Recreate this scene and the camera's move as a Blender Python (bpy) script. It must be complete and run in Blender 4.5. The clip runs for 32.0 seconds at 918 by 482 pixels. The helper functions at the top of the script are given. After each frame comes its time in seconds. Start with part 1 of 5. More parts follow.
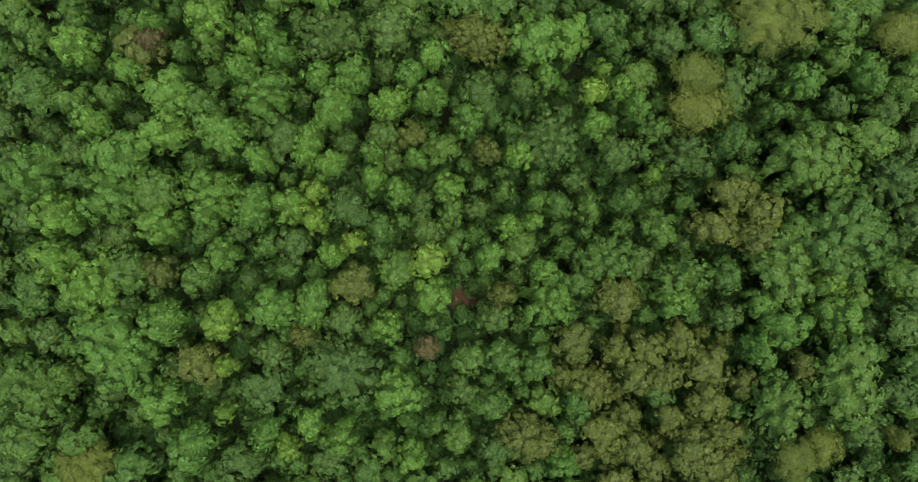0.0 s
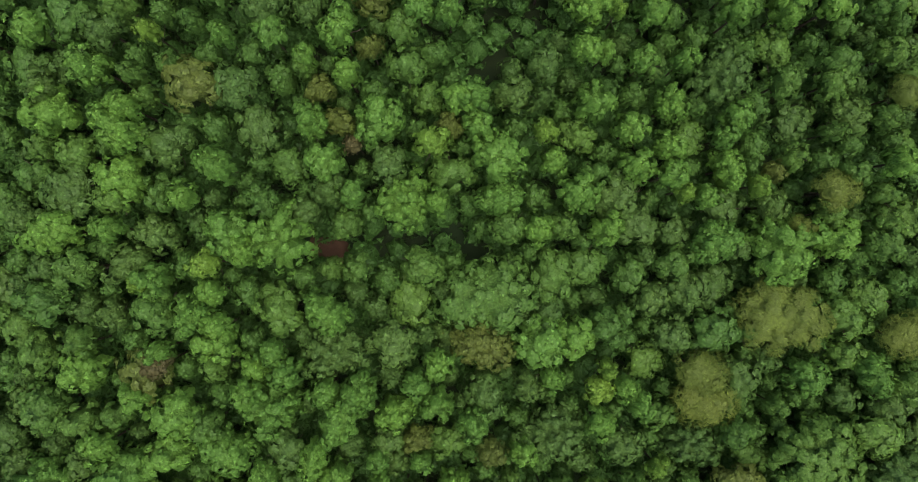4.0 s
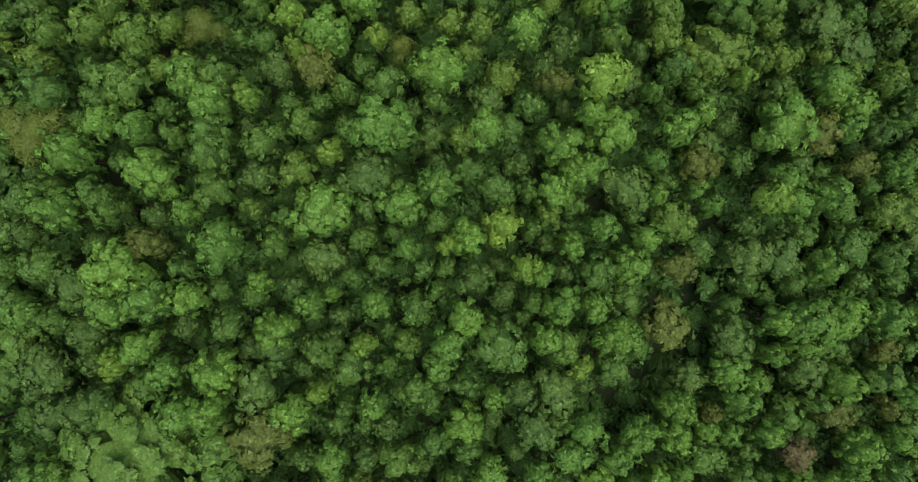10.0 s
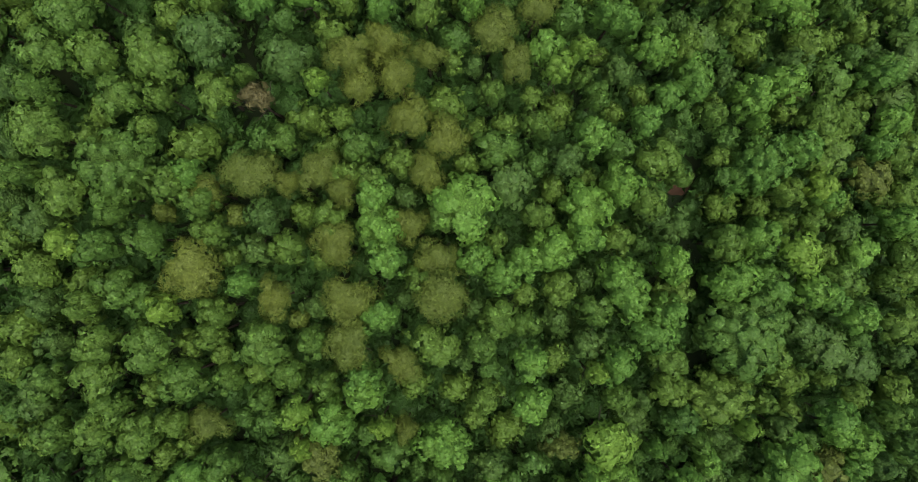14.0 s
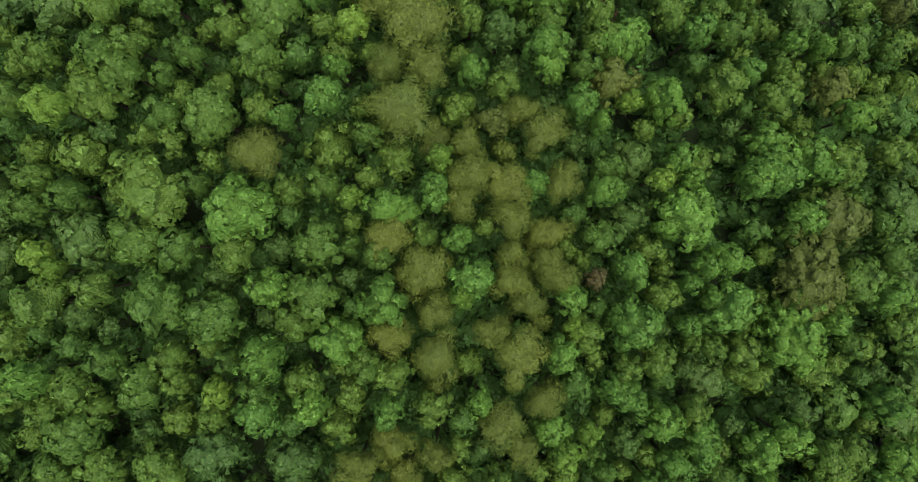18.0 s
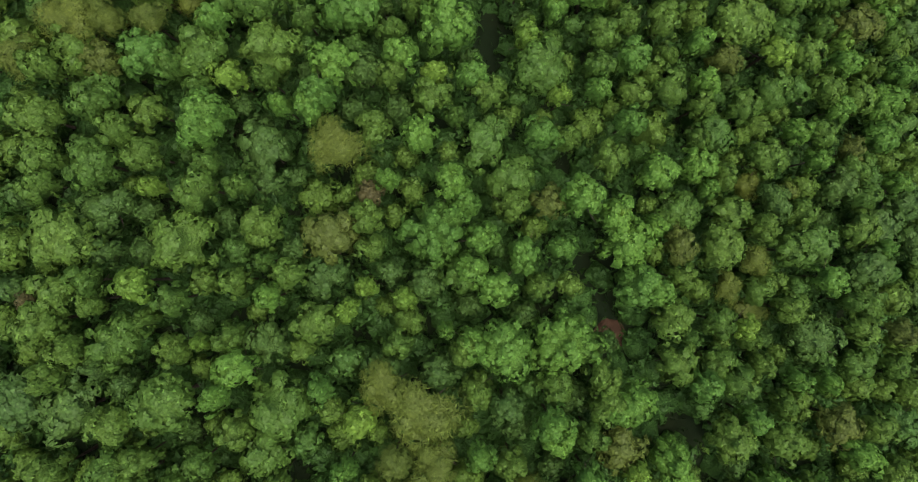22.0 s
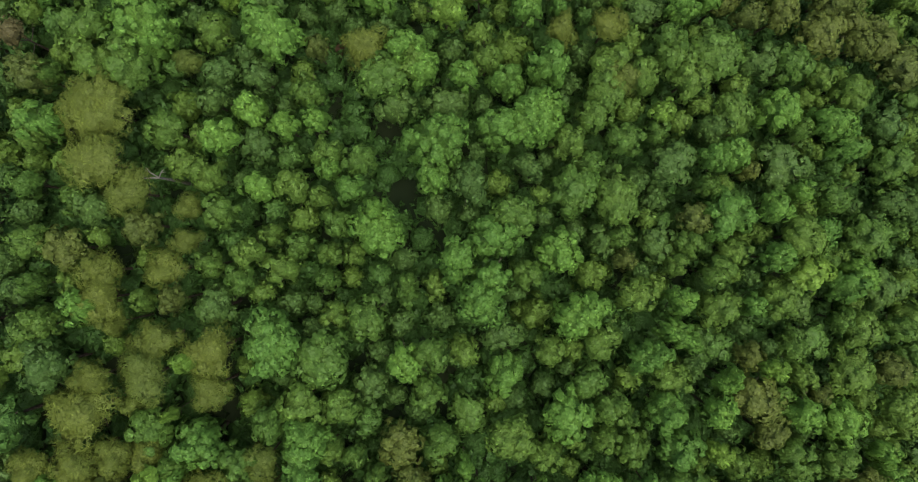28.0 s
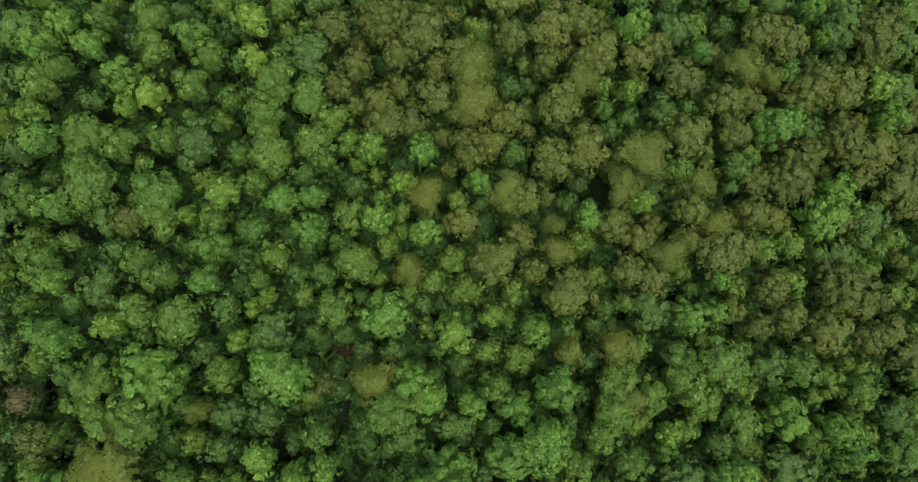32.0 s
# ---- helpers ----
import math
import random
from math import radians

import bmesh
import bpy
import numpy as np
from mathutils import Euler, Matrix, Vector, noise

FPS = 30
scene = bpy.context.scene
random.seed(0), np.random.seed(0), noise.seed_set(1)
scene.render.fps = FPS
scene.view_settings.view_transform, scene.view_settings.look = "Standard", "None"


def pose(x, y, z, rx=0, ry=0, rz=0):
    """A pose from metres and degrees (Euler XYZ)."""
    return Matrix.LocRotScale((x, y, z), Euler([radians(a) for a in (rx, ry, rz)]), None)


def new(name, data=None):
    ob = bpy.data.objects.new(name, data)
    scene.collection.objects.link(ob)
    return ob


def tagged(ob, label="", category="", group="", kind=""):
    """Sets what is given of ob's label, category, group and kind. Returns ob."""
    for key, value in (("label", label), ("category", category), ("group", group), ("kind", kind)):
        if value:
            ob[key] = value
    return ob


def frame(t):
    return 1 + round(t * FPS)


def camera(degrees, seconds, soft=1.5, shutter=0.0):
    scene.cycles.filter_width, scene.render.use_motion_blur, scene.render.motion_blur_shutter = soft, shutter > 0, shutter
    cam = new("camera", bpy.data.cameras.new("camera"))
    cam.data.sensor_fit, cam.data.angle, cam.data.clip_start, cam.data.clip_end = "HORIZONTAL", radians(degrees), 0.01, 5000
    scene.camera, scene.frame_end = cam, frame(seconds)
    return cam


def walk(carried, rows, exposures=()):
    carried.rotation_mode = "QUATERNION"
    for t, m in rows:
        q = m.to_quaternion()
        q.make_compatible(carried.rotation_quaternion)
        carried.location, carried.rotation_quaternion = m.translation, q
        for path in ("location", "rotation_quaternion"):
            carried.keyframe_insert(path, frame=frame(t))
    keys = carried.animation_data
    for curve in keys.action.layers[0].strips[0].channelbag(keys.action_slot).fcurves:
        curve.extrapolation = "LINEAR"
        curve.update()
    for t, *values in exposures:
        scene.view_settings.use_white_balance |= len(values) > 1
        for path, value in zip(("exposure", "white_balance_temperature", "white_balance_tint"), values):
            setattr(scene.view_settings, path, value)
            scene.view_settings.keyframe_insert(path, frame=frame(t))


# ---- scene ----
cam = camera(62.0, 32.0, soft=1.1)
HEIGHT, SPEED, DRIFT = 90.0, 9.0, -0.16
# seconds, and how far the flight strays east and north of its even line
STRAY = [(0, 0.04, 0.20), (1, -0.03, -0.08), (2, -0.01, -0.16), (3, 0.01, -0.19), (6, -0.07, -0.03), (7, -0.12, -0.01), (8, -0.09, -0.02), (10, -0.01, -0.02), (12, 0.08, 0.00), (14, 0.14, 0.04), (17, 0.13, 0.01), (19, 0.02, 0.05), (21, -0.08, 0.04), (23, 0.05, 0.07), (25, 0.04, 0.06), (28, -0.04, 0.13), (29, -0.07, -0.15), (30, -0.17, -0.10), (31, -0.26, -0.04), (32, -0.29, 0.04)]
walk(cam, [(t, pose(DRIFT * t + east, SPEED * t + north, HEIGHT)) for t, east, north in STRAY])

# ---- world, sun, exposure ----
ELEVATION, AZIMUTH = 81.0, 120.0
world = bpy.data.worlds.new("overcast_sky")
scene.world = world
world.use_nodes = True
wn = world.node_tree
sky = wn.nodes.new("ShaderNodeTexSky")
sky.sky_type, sky.sun_disc = "NISHITA", False
sky.sun_elevation, sky.sun_rotation = radians(ELEVATION), radians(AZIMUTH)
sky.air_density, sky.dust_density, sky.ozone_density = 1.0, 4.0, 1.0
wn.links.new(sky.outputs[0], wn.nodes["Background"].inputs[0])
wn.nodes["Background"].inputs[1].default_value = 0.13
sun = new("sun", bpy.data.lights.new("sun", "SUN"))
sun.data.energy, sun.data.angle, sun.data.color = 1.8, radians(45), (1.0, 0.96, 0.89)
sun.matrix_world = pose(0, 0, 140, 90 - ELEVATION, 0, 180 - AZIMUTH)
scene.view_settings.exposure = 0.83

# ---- materials ----


def leaf_material(name, pale, deep, clear=0.07, rough=0.55, mass=False):
    """Foliage: hue between two greens from tree to tree, tone from leaf to leaf with painted glints and crease shade, a
    little light through the blades.
    """
    mat = bpy.data.materials.new(name)
    mat.use_nodes = True
    n, l = mat.node_tree.nodes, mat.node_tree.links
    n.clear()
    out, add = n.new("ShaderNodeOutputMaterial"), n.new("ShaderNodeMixShader")
    bsdf, trans = n.new("ShaderNodeBsdfPrincipled"), n.new("ShaderNodeBsdfTranslucent")
    info, geo, tex = n.new("ShaderNodeObjectInfo"), n.new("ShaderNodeNewGeometry"), n.new("ShaderNodeTexNoise")
    coord = n.new("ShaderNodeTexCoord")
    tex.inputs["Scale"].default_value, tex.inputs["Detail"].default_value = 0.9, 3.0
    l.new(coord.outputs["Object"], tex.inputs["Vector"])
    between = n.new("ShaderNodeMix")
    between.data_type = "RGBA"
    between.inputs[6].default_value, between.inputs[7].default_value = (*pale, 1), (*deep, 1)
    spread = n.new("ShaderNodeMath")
    spread.operation = "MULTIPLY_ADD"
    spread.inputs[1].default_value, spread.inputs[2].default_value = 0.35, -0.08
    l.new(tex.outputs["Fac"], spread.inputs[0])
    both = n.new("ShaderNodeMath")
    both.operation, both.use_clamp = "MULTIPLY_ADD", True
    both.inputs[1].default_value = 0.85
    l.new(info.outputs["Random"], both.inputs[0])
    l.new(spread.outputs[0], both.inputs[2])
    l.new(both.outputs[0], between.inputs[0])
    grain_and_light = n.new("ShaderNodeMapRange")
    grain_and_light.inputs["To Min"].default_value, grain_and_light.inputs["To Max"].default_value = (0.74, 1.22) if mass else (0.75, 1.6)
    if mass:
        # closed foliage: leaf-sized cells with relief, crease shade painted as darker rims
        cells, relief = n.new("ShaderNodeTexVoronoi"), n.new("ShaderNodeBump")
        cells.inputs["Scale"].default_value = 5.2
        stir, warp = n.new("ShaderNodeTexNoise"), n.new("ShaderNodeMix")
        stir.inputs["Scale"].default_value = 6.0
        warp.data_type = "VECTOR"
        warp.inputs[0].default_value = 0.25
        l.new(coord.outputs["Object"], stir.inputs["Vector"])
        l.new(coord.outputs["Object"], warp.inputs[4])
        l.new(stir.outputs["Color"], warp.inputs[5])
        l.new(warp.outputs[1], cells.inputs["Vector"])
        grain_and_light.inputs["From Min"].default_value, grain_and_light.inputs["From Max"].default_value = 0.7, 0.1
        l.new(cells.outputs["Distance"], grain_and_light.inputs["Value"])
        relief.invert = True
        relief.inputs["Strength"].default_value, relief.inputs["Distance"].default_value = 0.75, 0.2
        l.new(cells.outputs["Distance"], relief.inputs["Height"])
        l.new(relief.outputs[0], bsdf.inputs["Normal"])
    else:
        # most leaves alike, a few painted much paler to stand for sky glints
        brighter = n.new("ShaderNodeValToRGB")
        brighter.color_ramp.elements[0].color, brighter.color_ramp.elements[1].color = (0.0, 0.0, 0.0, 1), (1, 1, 1, 1)
        most = brighter.color_ramp.elements.new(0.86)
        most.color = (0.33, 0.33, 0.33, 1)
        l.new(geo.outputs["Random Per Island"], brighter.inputs[0])
        l.new(brighter.outputs[0], grain_and_light.inputs["Value"])
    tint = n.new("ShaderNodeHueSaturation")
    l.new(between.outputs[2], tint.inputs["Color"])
    l.new(grain_and_light.outputs[0], tint.inputs["Value"])
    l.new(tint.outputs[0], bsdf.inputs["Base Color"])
    l.new(tint.outputs[0], trans.inputs["Color"])
    bsdf.inputs["Roughness"].default_value = rough
    bsdf.inputs["Specular IOR Level"].default_value = 0.14
    add.inputs[0].default_value = clear
    l.new(bsdf.outputs[0], add.inputs[1])
    l.new(trans.outputs[0], add.inputs[2])
    l.new(add.outputs[0], out.inputs["Surface"])
    return mat


def rough_material(name, first, second, scale, bump=0.4):
    """Bark or soil: two colours in two sizes of noise, with relief."""
    mat = bpy.data.materials.new(name)
    mat.use_nodes = True
    n, l = mat.node_tree.nodes, mat.node_tree.links
    bsdf = n["Principled BSDF"]
    coord, tex, fine = n.new("ShaderNodeTexCoord"), n.new("ShaderNodeTexNoise"), n.new("ShaderNodeTexNoise")
    tex.inputs["Scale"].default_value, tex.inputs["Detail"].default_value = scale, 5.0
    fine.inputs["Scale"].default_value, fine.inputs["Detail"].default_value = scale * 9, 3.0
    ramp, mix, rel = n.new("ShaderNodeValToRGB"), n.new("ShaderNodeMix"), n.new("ShaderNodeBump")
    ramp.color_ramp.elements[0].position, ramp.color_ramp.elements[1].position = 0.42, 0.70
    ramp.color_ramp.elements[0].color, ramp.color_ramp.elements[1].color = (*first, 1), (*second, 1)
    mix.data_type, mix.blend_type = "RGBA", "MULTIPLY"
    mix.inputs[0].default_value = 0.35
    for t in (tex, fine):
        l.new(coord.outputs["Object"], t.inputs["Vector"])
    l.new(tex.outputs["Fac"], ramp.inputs[0])
    l.new(ramp.outputs[0], mix.inputs[6])
    l.new(fine.outputs["Fac"], mix.inputs[7])
    l.new(mix.outputs[2], bsdf.inputs["Base Color"])
    l.new(fine.outputs["Fac"], rel.inputs["Height"])
    rel.inputs["Strength"].default_value = bump
    l.new(rel.outputs[0], bsdf.inputs["Normal"])
    bsdf.inputs["Roughness"].default_value = 0.9
    bsdf.inputs["Specular IOR Level"].default_value = 0.1
    return mat


GREENS = {
    "bright": ("fresh_leaf", (0.106, 0.215, 0.032), (0.073, 0.161, 0.028)),
    "green": ("green_leaf", (0.080, 0.154, 0.026), (0.054, 0.119, 0.023)),
    "moss": ("mossy_leaf", (0.089, 0.157, 0.025), (0.060, 0.124, 0.021)),
    "dull": ("grey_green_leaf", (0.067, 0.125, 0.025), (0.050, 0.102, 0.022)),
    "olive": ("olive_leaf", (0.108, 0.140, 0.022), (0.082, 0.120, 0.021)),
    "brown": ("brown_leaf", (0.085, 0.112, 0.021), (0.068, 0.097, 0.020)),
    "rust": ("rust_leaf", (0.084, 0.077, 0.028), (0.073, 0.067, 0.025)),
    "lime": ("lime_leaf", (0.130, 0.222, 0.030), (0.098, 0.186, 0.026)),
    "shrub": ("shrub_leaf", (0.054, 0.120, 0.023), (0.038, 0.093, 0.019)),
}
LEAF = {k: leaf_material(*v) for k, v in GREENS.items()}
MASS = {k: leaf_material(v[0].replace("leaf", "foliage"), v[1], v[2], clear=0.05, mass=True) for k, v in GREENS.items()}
BARK = rough_material("bark", (0.06, 0.045, 0.035), (0.14, 0.11, 0.09), 3.0)
DEADWOOD = rough_material("dead_wood", (0.13, 0.12, 0.10), (0.22, 0.21, 0.18), 4.0)
# litter colour taken near black, so shade between the crowns is partly painted
SHADED_LITTER = rough_material("shaded_leaf_litter", (0.009, 0.018, 0.006), (0.016, 0.024, 0.008), 0.16, 0.8)
RED_SOIL = rough_material("red_soil", (0.052, 0.029, 0.018), (0.088, 0.049, 0.030), 0.7, 0.8)

# ---- the lie of the land ----


SWELLS = (
    (0.09, 0.58, 1.15, 0.51, 0.88, 0.64, -0.21, 0.56),
    (-0.03, 0.08, -0.54, 0.75, -0.13, 0.03, -0.22, -0.30),
    (0.43, 0.09, 0.59, 0.52, -0.09, 0.42, 0.40, 0.13),
)


def canopy(x, y):
    """Height of the tree tops over the spur that falls off to both ends and to the east, with its gentle swells."""
    u = np.clip(x, -50, 50) / 50
    v = (np.clip(y, -20, 300) - 140) / 160
    a = 21.77 + 4.32 * v - 30.66 * v**2 + 0.40 * v**3 + 7.22 * v**4
    b = -10.66 - 0.52 * v + 4.22 * v**2 + 2.19 * v**3
    c = -3.09 - 2.03 * v + 3.69 * v**2
    d = 1.05 - 6.59 * v
    p = np.pi * (np.clip(x, -55, 55) + 55) / 110
    q = np.pi * (np.clip(y, -30, 320) + 30) / 350
    swell = sum(h * np.cos(i * p) * np.cos(j * q) for i, row in enumerate(SWELLS) for j, h in enumerate(row))
    return a + b * u + c * u**2 + d * u**3 + swell


TALL = 12.0


def soil(x, y):
    return canopy(x, y) - TALL


def half_width(x, y):
    """Half the width of the strip of wood that is built tree by tree."""
    return 0.601 * (HEIGHT - float(canopy(x, y))) + 11.0


def mesh_of(name, verts, tris, material, inner=None, second=None, normals=None):
    me = bpy.data.meshes.new(name)
    me.vertices.add(len(verts))
    me.vertices.foreach_set("co", np.asarray(verts, np.float32).ravel())
    me.loops.add(len(tris) * 3)
    me.loops.foreach_set("vertex_index", np.asarray(tris, np.int32).ravel())
    me.polygons.add(len(tris))
    me.polygons.foreach_set("loop_start", np.arange(0, len(tris) * 3, 3, dtype=np.int32))
    me.materials.append(material)
    if inner is not None:
        me.materials.append(second)
        me.polygons.foreach_set("material_index", np.asarray(inner, np.int32))
        me.polygons.foreach_set("use_smooth", np.asarray(inner, bool))
    me.update(calc_edges=True)
    if normals is not None:
        me.normals_split_custom_set_from_vertices(normals)
    return me


def ball(divisions):
    bm = bmesh.new()
    bmesh.ops.create_icosphere(bm, subdivisions=divisions, radius=1.0)
    v = np.array([p.co[:] for p in bm.verts])
    f = np.array([[p.index for p in q.verts] for q in bm.faces])
    bm.free()
    return v, f


BALLS = {n: ball(n) for n in (1, 2, 3, 4)}


def crown_arrays(rng, radius, depth, lobes, sprigs, leaf, divisions=2, spread=1.0, ragged=1.0, whorl=3, feather=False):
    """A crown round the origin: a dark body of inner leaves under many small domes of leafy sprigs."""
    n = lobes
    k = np.arange(n) + 0.5
    up = 1.0 - 1.3 * k / n + rng.normal(0, 0.05, n)
    up = np.clip(up, -1, 1)
    turn = k * 2.399963 + rng.uniform(0, 6.28) + rng.normal(0, 0.25, n)
    flat = np.sqrt(np.maximum(0, 1 - up**2))
    size = rng.uniform(0.65, 1.4, n) * 1.22 / math.sqrt(n)
    dent = 1 + 0.13 * ragged * (np.sin(2 * turn + rng.uniform(0, 6)) + np.sin(3 * turn + rng.uniform(0, 6)))
    away = (1 - size) * rng.uniform(0.84, 1.02, n) * spread * dent
    c = np.stack([flat * np.cos(turn) * away, flat * np.sin(turn) * away, up * away], 1)
    c += rng.normal(0, 0.05, c.shape) * ragged
    # many crowns are longer one way, and some have two heads
    lean = rng.uniform(0, 6.28)
    along, long = c[:, 0] * math.cos(lean) + c[:, 1] * math.sin(lean), rng.uniform(1.0, 1.25)
    c[:, 0] += (long - 1) * along * math.cos(lean)
    c[:, 1] += (long - 1) * along * math.sin(lean)
    c[:, 2] += rng.uniform(-0.25, 0.3) * np.maximum(0, c[:, 2] + 0.2) * (np.abs(along) * 2.2 - 0.8)
    d, tris = BALLS[divisions]
    ends = c / np.linalg.norm(c, axis=1)[:, None]
    along = d @ c.T
    inside = size**2 - (c**2).sum(1) + along**2
    reach = np.where(inside > 0, along + np.sqrt(np.maximum(inside, 0)), 0.66).max(1)
    body = d * (np.maximum(reach, 0.6) * rng.uniform(0.76, 0.86, len(d)))[:, None]
    tris = tris[(body[tris][:, :, 2].max(1) > -0.45)]
    m = sprigs * 3
    share = size**2 * (1 + 1.3 * np.maximum(up, 0))
    pick = rng.choice(n, m, p=share / share.sum())
    nrm = rng.normal(size=(m, 3))
    nrm /= np.linalg.norm(nrm, axis=1)[:, None]
    nrm += 0.75 * ends[pick] + [0, 0, 0.5]
    nrm /= np.linalg.norm(nrm, axis=1)[:, None]
    at = c[pick] + nrm * (size[pick] * rng.uniform(0.86, 1.0 + 0.15 * ragged, m))[:, None]
    gap = np.linalg.norm(at[:, None] - c[None], axis=2) / size[None]
    gap[np.arange(m), pick] = 9
    keep = np.nonzero((gap.min(1) > 0.8) & (at[:, 2] > -0.4))[0][:sprigs]
    at, nrm, lobe = at[keep], nrm[keep], c[pick[keep]]
    # each sprig is a whorl of pointed leaves
    face = nrm + 0.2 * at / np.linalg.norm(at, axis=1)[:, None] + rng.normal(0, 0.22, at.shape)
    face /= np.linalg.norm(face, axis=1)[:, None]
    side = np.cross(face, rng.normal(size=at.shape))
    side /= np.linalg.norm(side, axis=1)[:, None]
    over = np.cross(face, side)
    blades = []
    for j in range(whorl):
        a = 2 * math.pi * (j + rng.uniform(-0.3, 0.3, len(at))) / whorl
        way = side * np.cos(a)[:, None] + over * np.sin(a)[:, None]
        across = np.cross(face, way)
        long = (leaf / radius * rng.uniform(0.6, 1.3, len(at)))[:, None]
        wide = long * rng.uniform(*((0.09, 0.17) if feather else (0.34, 0.5)), len(at))[:, None]
        start = at + way * long * 0.12
        droop = rng.uniform(-0.7, 0.1, len(at)) if feather else rng.uniform(-0.1, 0.5, len(at))
        tip = at + way * long - face * long * droop[:, None]
        blades.append(np.stack([start + across * wide, start - across * wide, tip], 1))
    blades = np.concatenate(blades).reshape(-1, 3)
    # the blades lie along the surface of their lobe and of the crown
    shade = at - lobe
    shade /= np.linalg.norm(shade, axis=1)[:, None]
    shade = shade * 0.75 + 0.6 * at + 0.25 * face
    shade += rng.normal(0, 0.12, shade.shape)
    shade = np.concatenate([np.repeat(shade + rng.normal(0, 0.24, shade.shape), 3, 0) for j in range(whorl)])
    flat_n = np.cross(body[tris[:, 1]] - body[tris[:, 0]], body[tris[:, 2]] - body[tris[:, 0]])
    body_n = 0.02 * body
    for corner in range(3):
        np.add.at(body_n, tris[:, corner], flat_n)
    body_n /= np.linalg.norm(body_n, axis=1)[:, None]
    shade = np.vstack([body_n, shade]) / [radius, radius, depth]
    shade /= np.linalg.norm(shade, axis=1)[:, None]
    q = np.arange(len(blades)).reshape(-1, 3) + len(body)
    faces = np.vstack([tris, q])
    v = np.vstack([body, blades]) * [radius, radius, depth]
    return v, faces, np.arange(len(faces)) < len(tris), shade


def stem_arrays(rng, height, base):
    """A tapered, slightly bent trunk with limbs that fork up into the crown."""
    verts, tris = [], []

    def tube(points, radii, sides=5):
        start = len(verts)
        for p, r in zip(points, radii):
            for s in range(sides):
                a = 2 * math.pi * s / sides
                verts.append((p[0] + r * math.cos(a), p[1] + r * math.sin(a), p[2]))
        for i in range(len(points) - 1):
            for s in range(sides):
                a, b = start + i * sides + s, start + i * sides + (s + 1) % sides
                tris.extend([(a, b, b + sides), (a, b + sides, a + sides)])

    bend = rng.normal(0, 0.16, 2)
    line = [(bend[0] * math.sin(3 * f), bend[1] * math.sin(2.4 * f), -0.8 + f * (height * 0.86 + 0.8)) for f in np.linspace(0, 1, 5)]
    tube(line, [base * (1.35 - 1.15 * f) if f else base * 1.6 for f in np.linspace(0, 1, 5)])
    for k in range(4):
        a = k * 2.4 + rng.uniform(0, 1)
        f = 0.55 + 0.06 * k
        p = np.array([bend[0] * math.sin(3 * f), bend[1] * math.sin(2.4 * f), f * height * 0.86])
        reach = rng.uniform(0.9, 1.5)
        q = p + [reach * math.cos(a), reach * math.sin(a), 1.1]
        e = q + [0.5 * reach * math.cos(a), 0.5 * reach * math.sin(a), 0.9]
        tube([p, q, e], [base * 0.5, base * 0.3, base * 0.1], 4)
    return np.array(verts), np.array(tris)


# kind: leaf, crown radius, crown half depth, lobes, sprigs, leaf length, height, body divisions, spread, raggedness, name, label
KINDS = {
    "bright": ("bright", 1.9, 3.8, 16, 446, 0.28, 13.0, 2, 1.0, 0.8, "broadleaf_tree", "broadleaf tree with a fresh light green crown"),
    "tall": ("bright", 2.7, 4.8, 26, 756, 0.29, 13.6, 3, 1.0, 0.8, "tall_tree", "tall tree with a domed light green crown above its neighbours"),
    "green": ("green", 2.3, 3.9, 20, 504, 0.29, 12.4, 2, 1.0, 0.8, "green_tree", "mid-green broadleaf tree with a lumpy closed crown"),
    "moss": ("moss", 2.3, 3.7, 17, 518, 0.29, 12.4, 2, 1.0, 0.9, "mossy_green_tree", "mossy yellow-green broadleaf tree with a clumpy crown"),
    "broad": ("moss", 2.7, 3.7, 20, 684, 0.30, 12.6, 3, 1.0, 0.9, "spreading_tree", "spreading tree with a wide, bumpy mossy green crown"),
    "dull": ("dull", 2.3, 3.4, 26, 518, 0.26, 11.6, 2, 1.0, 0.75, "grey_green_tree", "dull grey-green tree with a fine dense crown"),
    "olive": ("olive", 2.5, 2.4, 11, 1150, 0.30, 12.2, 2, 0.95, 1.6, "feathery_tree", "olive-yellow tree with a fine feathery crown"),
    "brown": ("brown", 2.3, 3.0, 20, 518, 0.28, 11.8, 2, 1.0, 0.8, "brown_green_tree", "brownish green tree with small leaves among green neighbours"),
    "rust": ("rust", 1.5, 2.0, 14, 216, 0.24, 11.6, 2, 1.0, 0.9, "rusty_tree", "small rust-brown tree with withered leaves"),
    "lime": ("lime", 1.6, 3.2, 13, 309, 0.26, 12.6, 2, 1.0, 0.9, "young_tree", "young yellow-green tree with a loose bright crown"),
    "big": ("green", 4.4, 4.8, 80, 3024, 0.31, 14.6, 4, 1.02, 1.0, "large_tree", "large old tree with a wide, many-lobed green crown"),
}
MODELS = {}
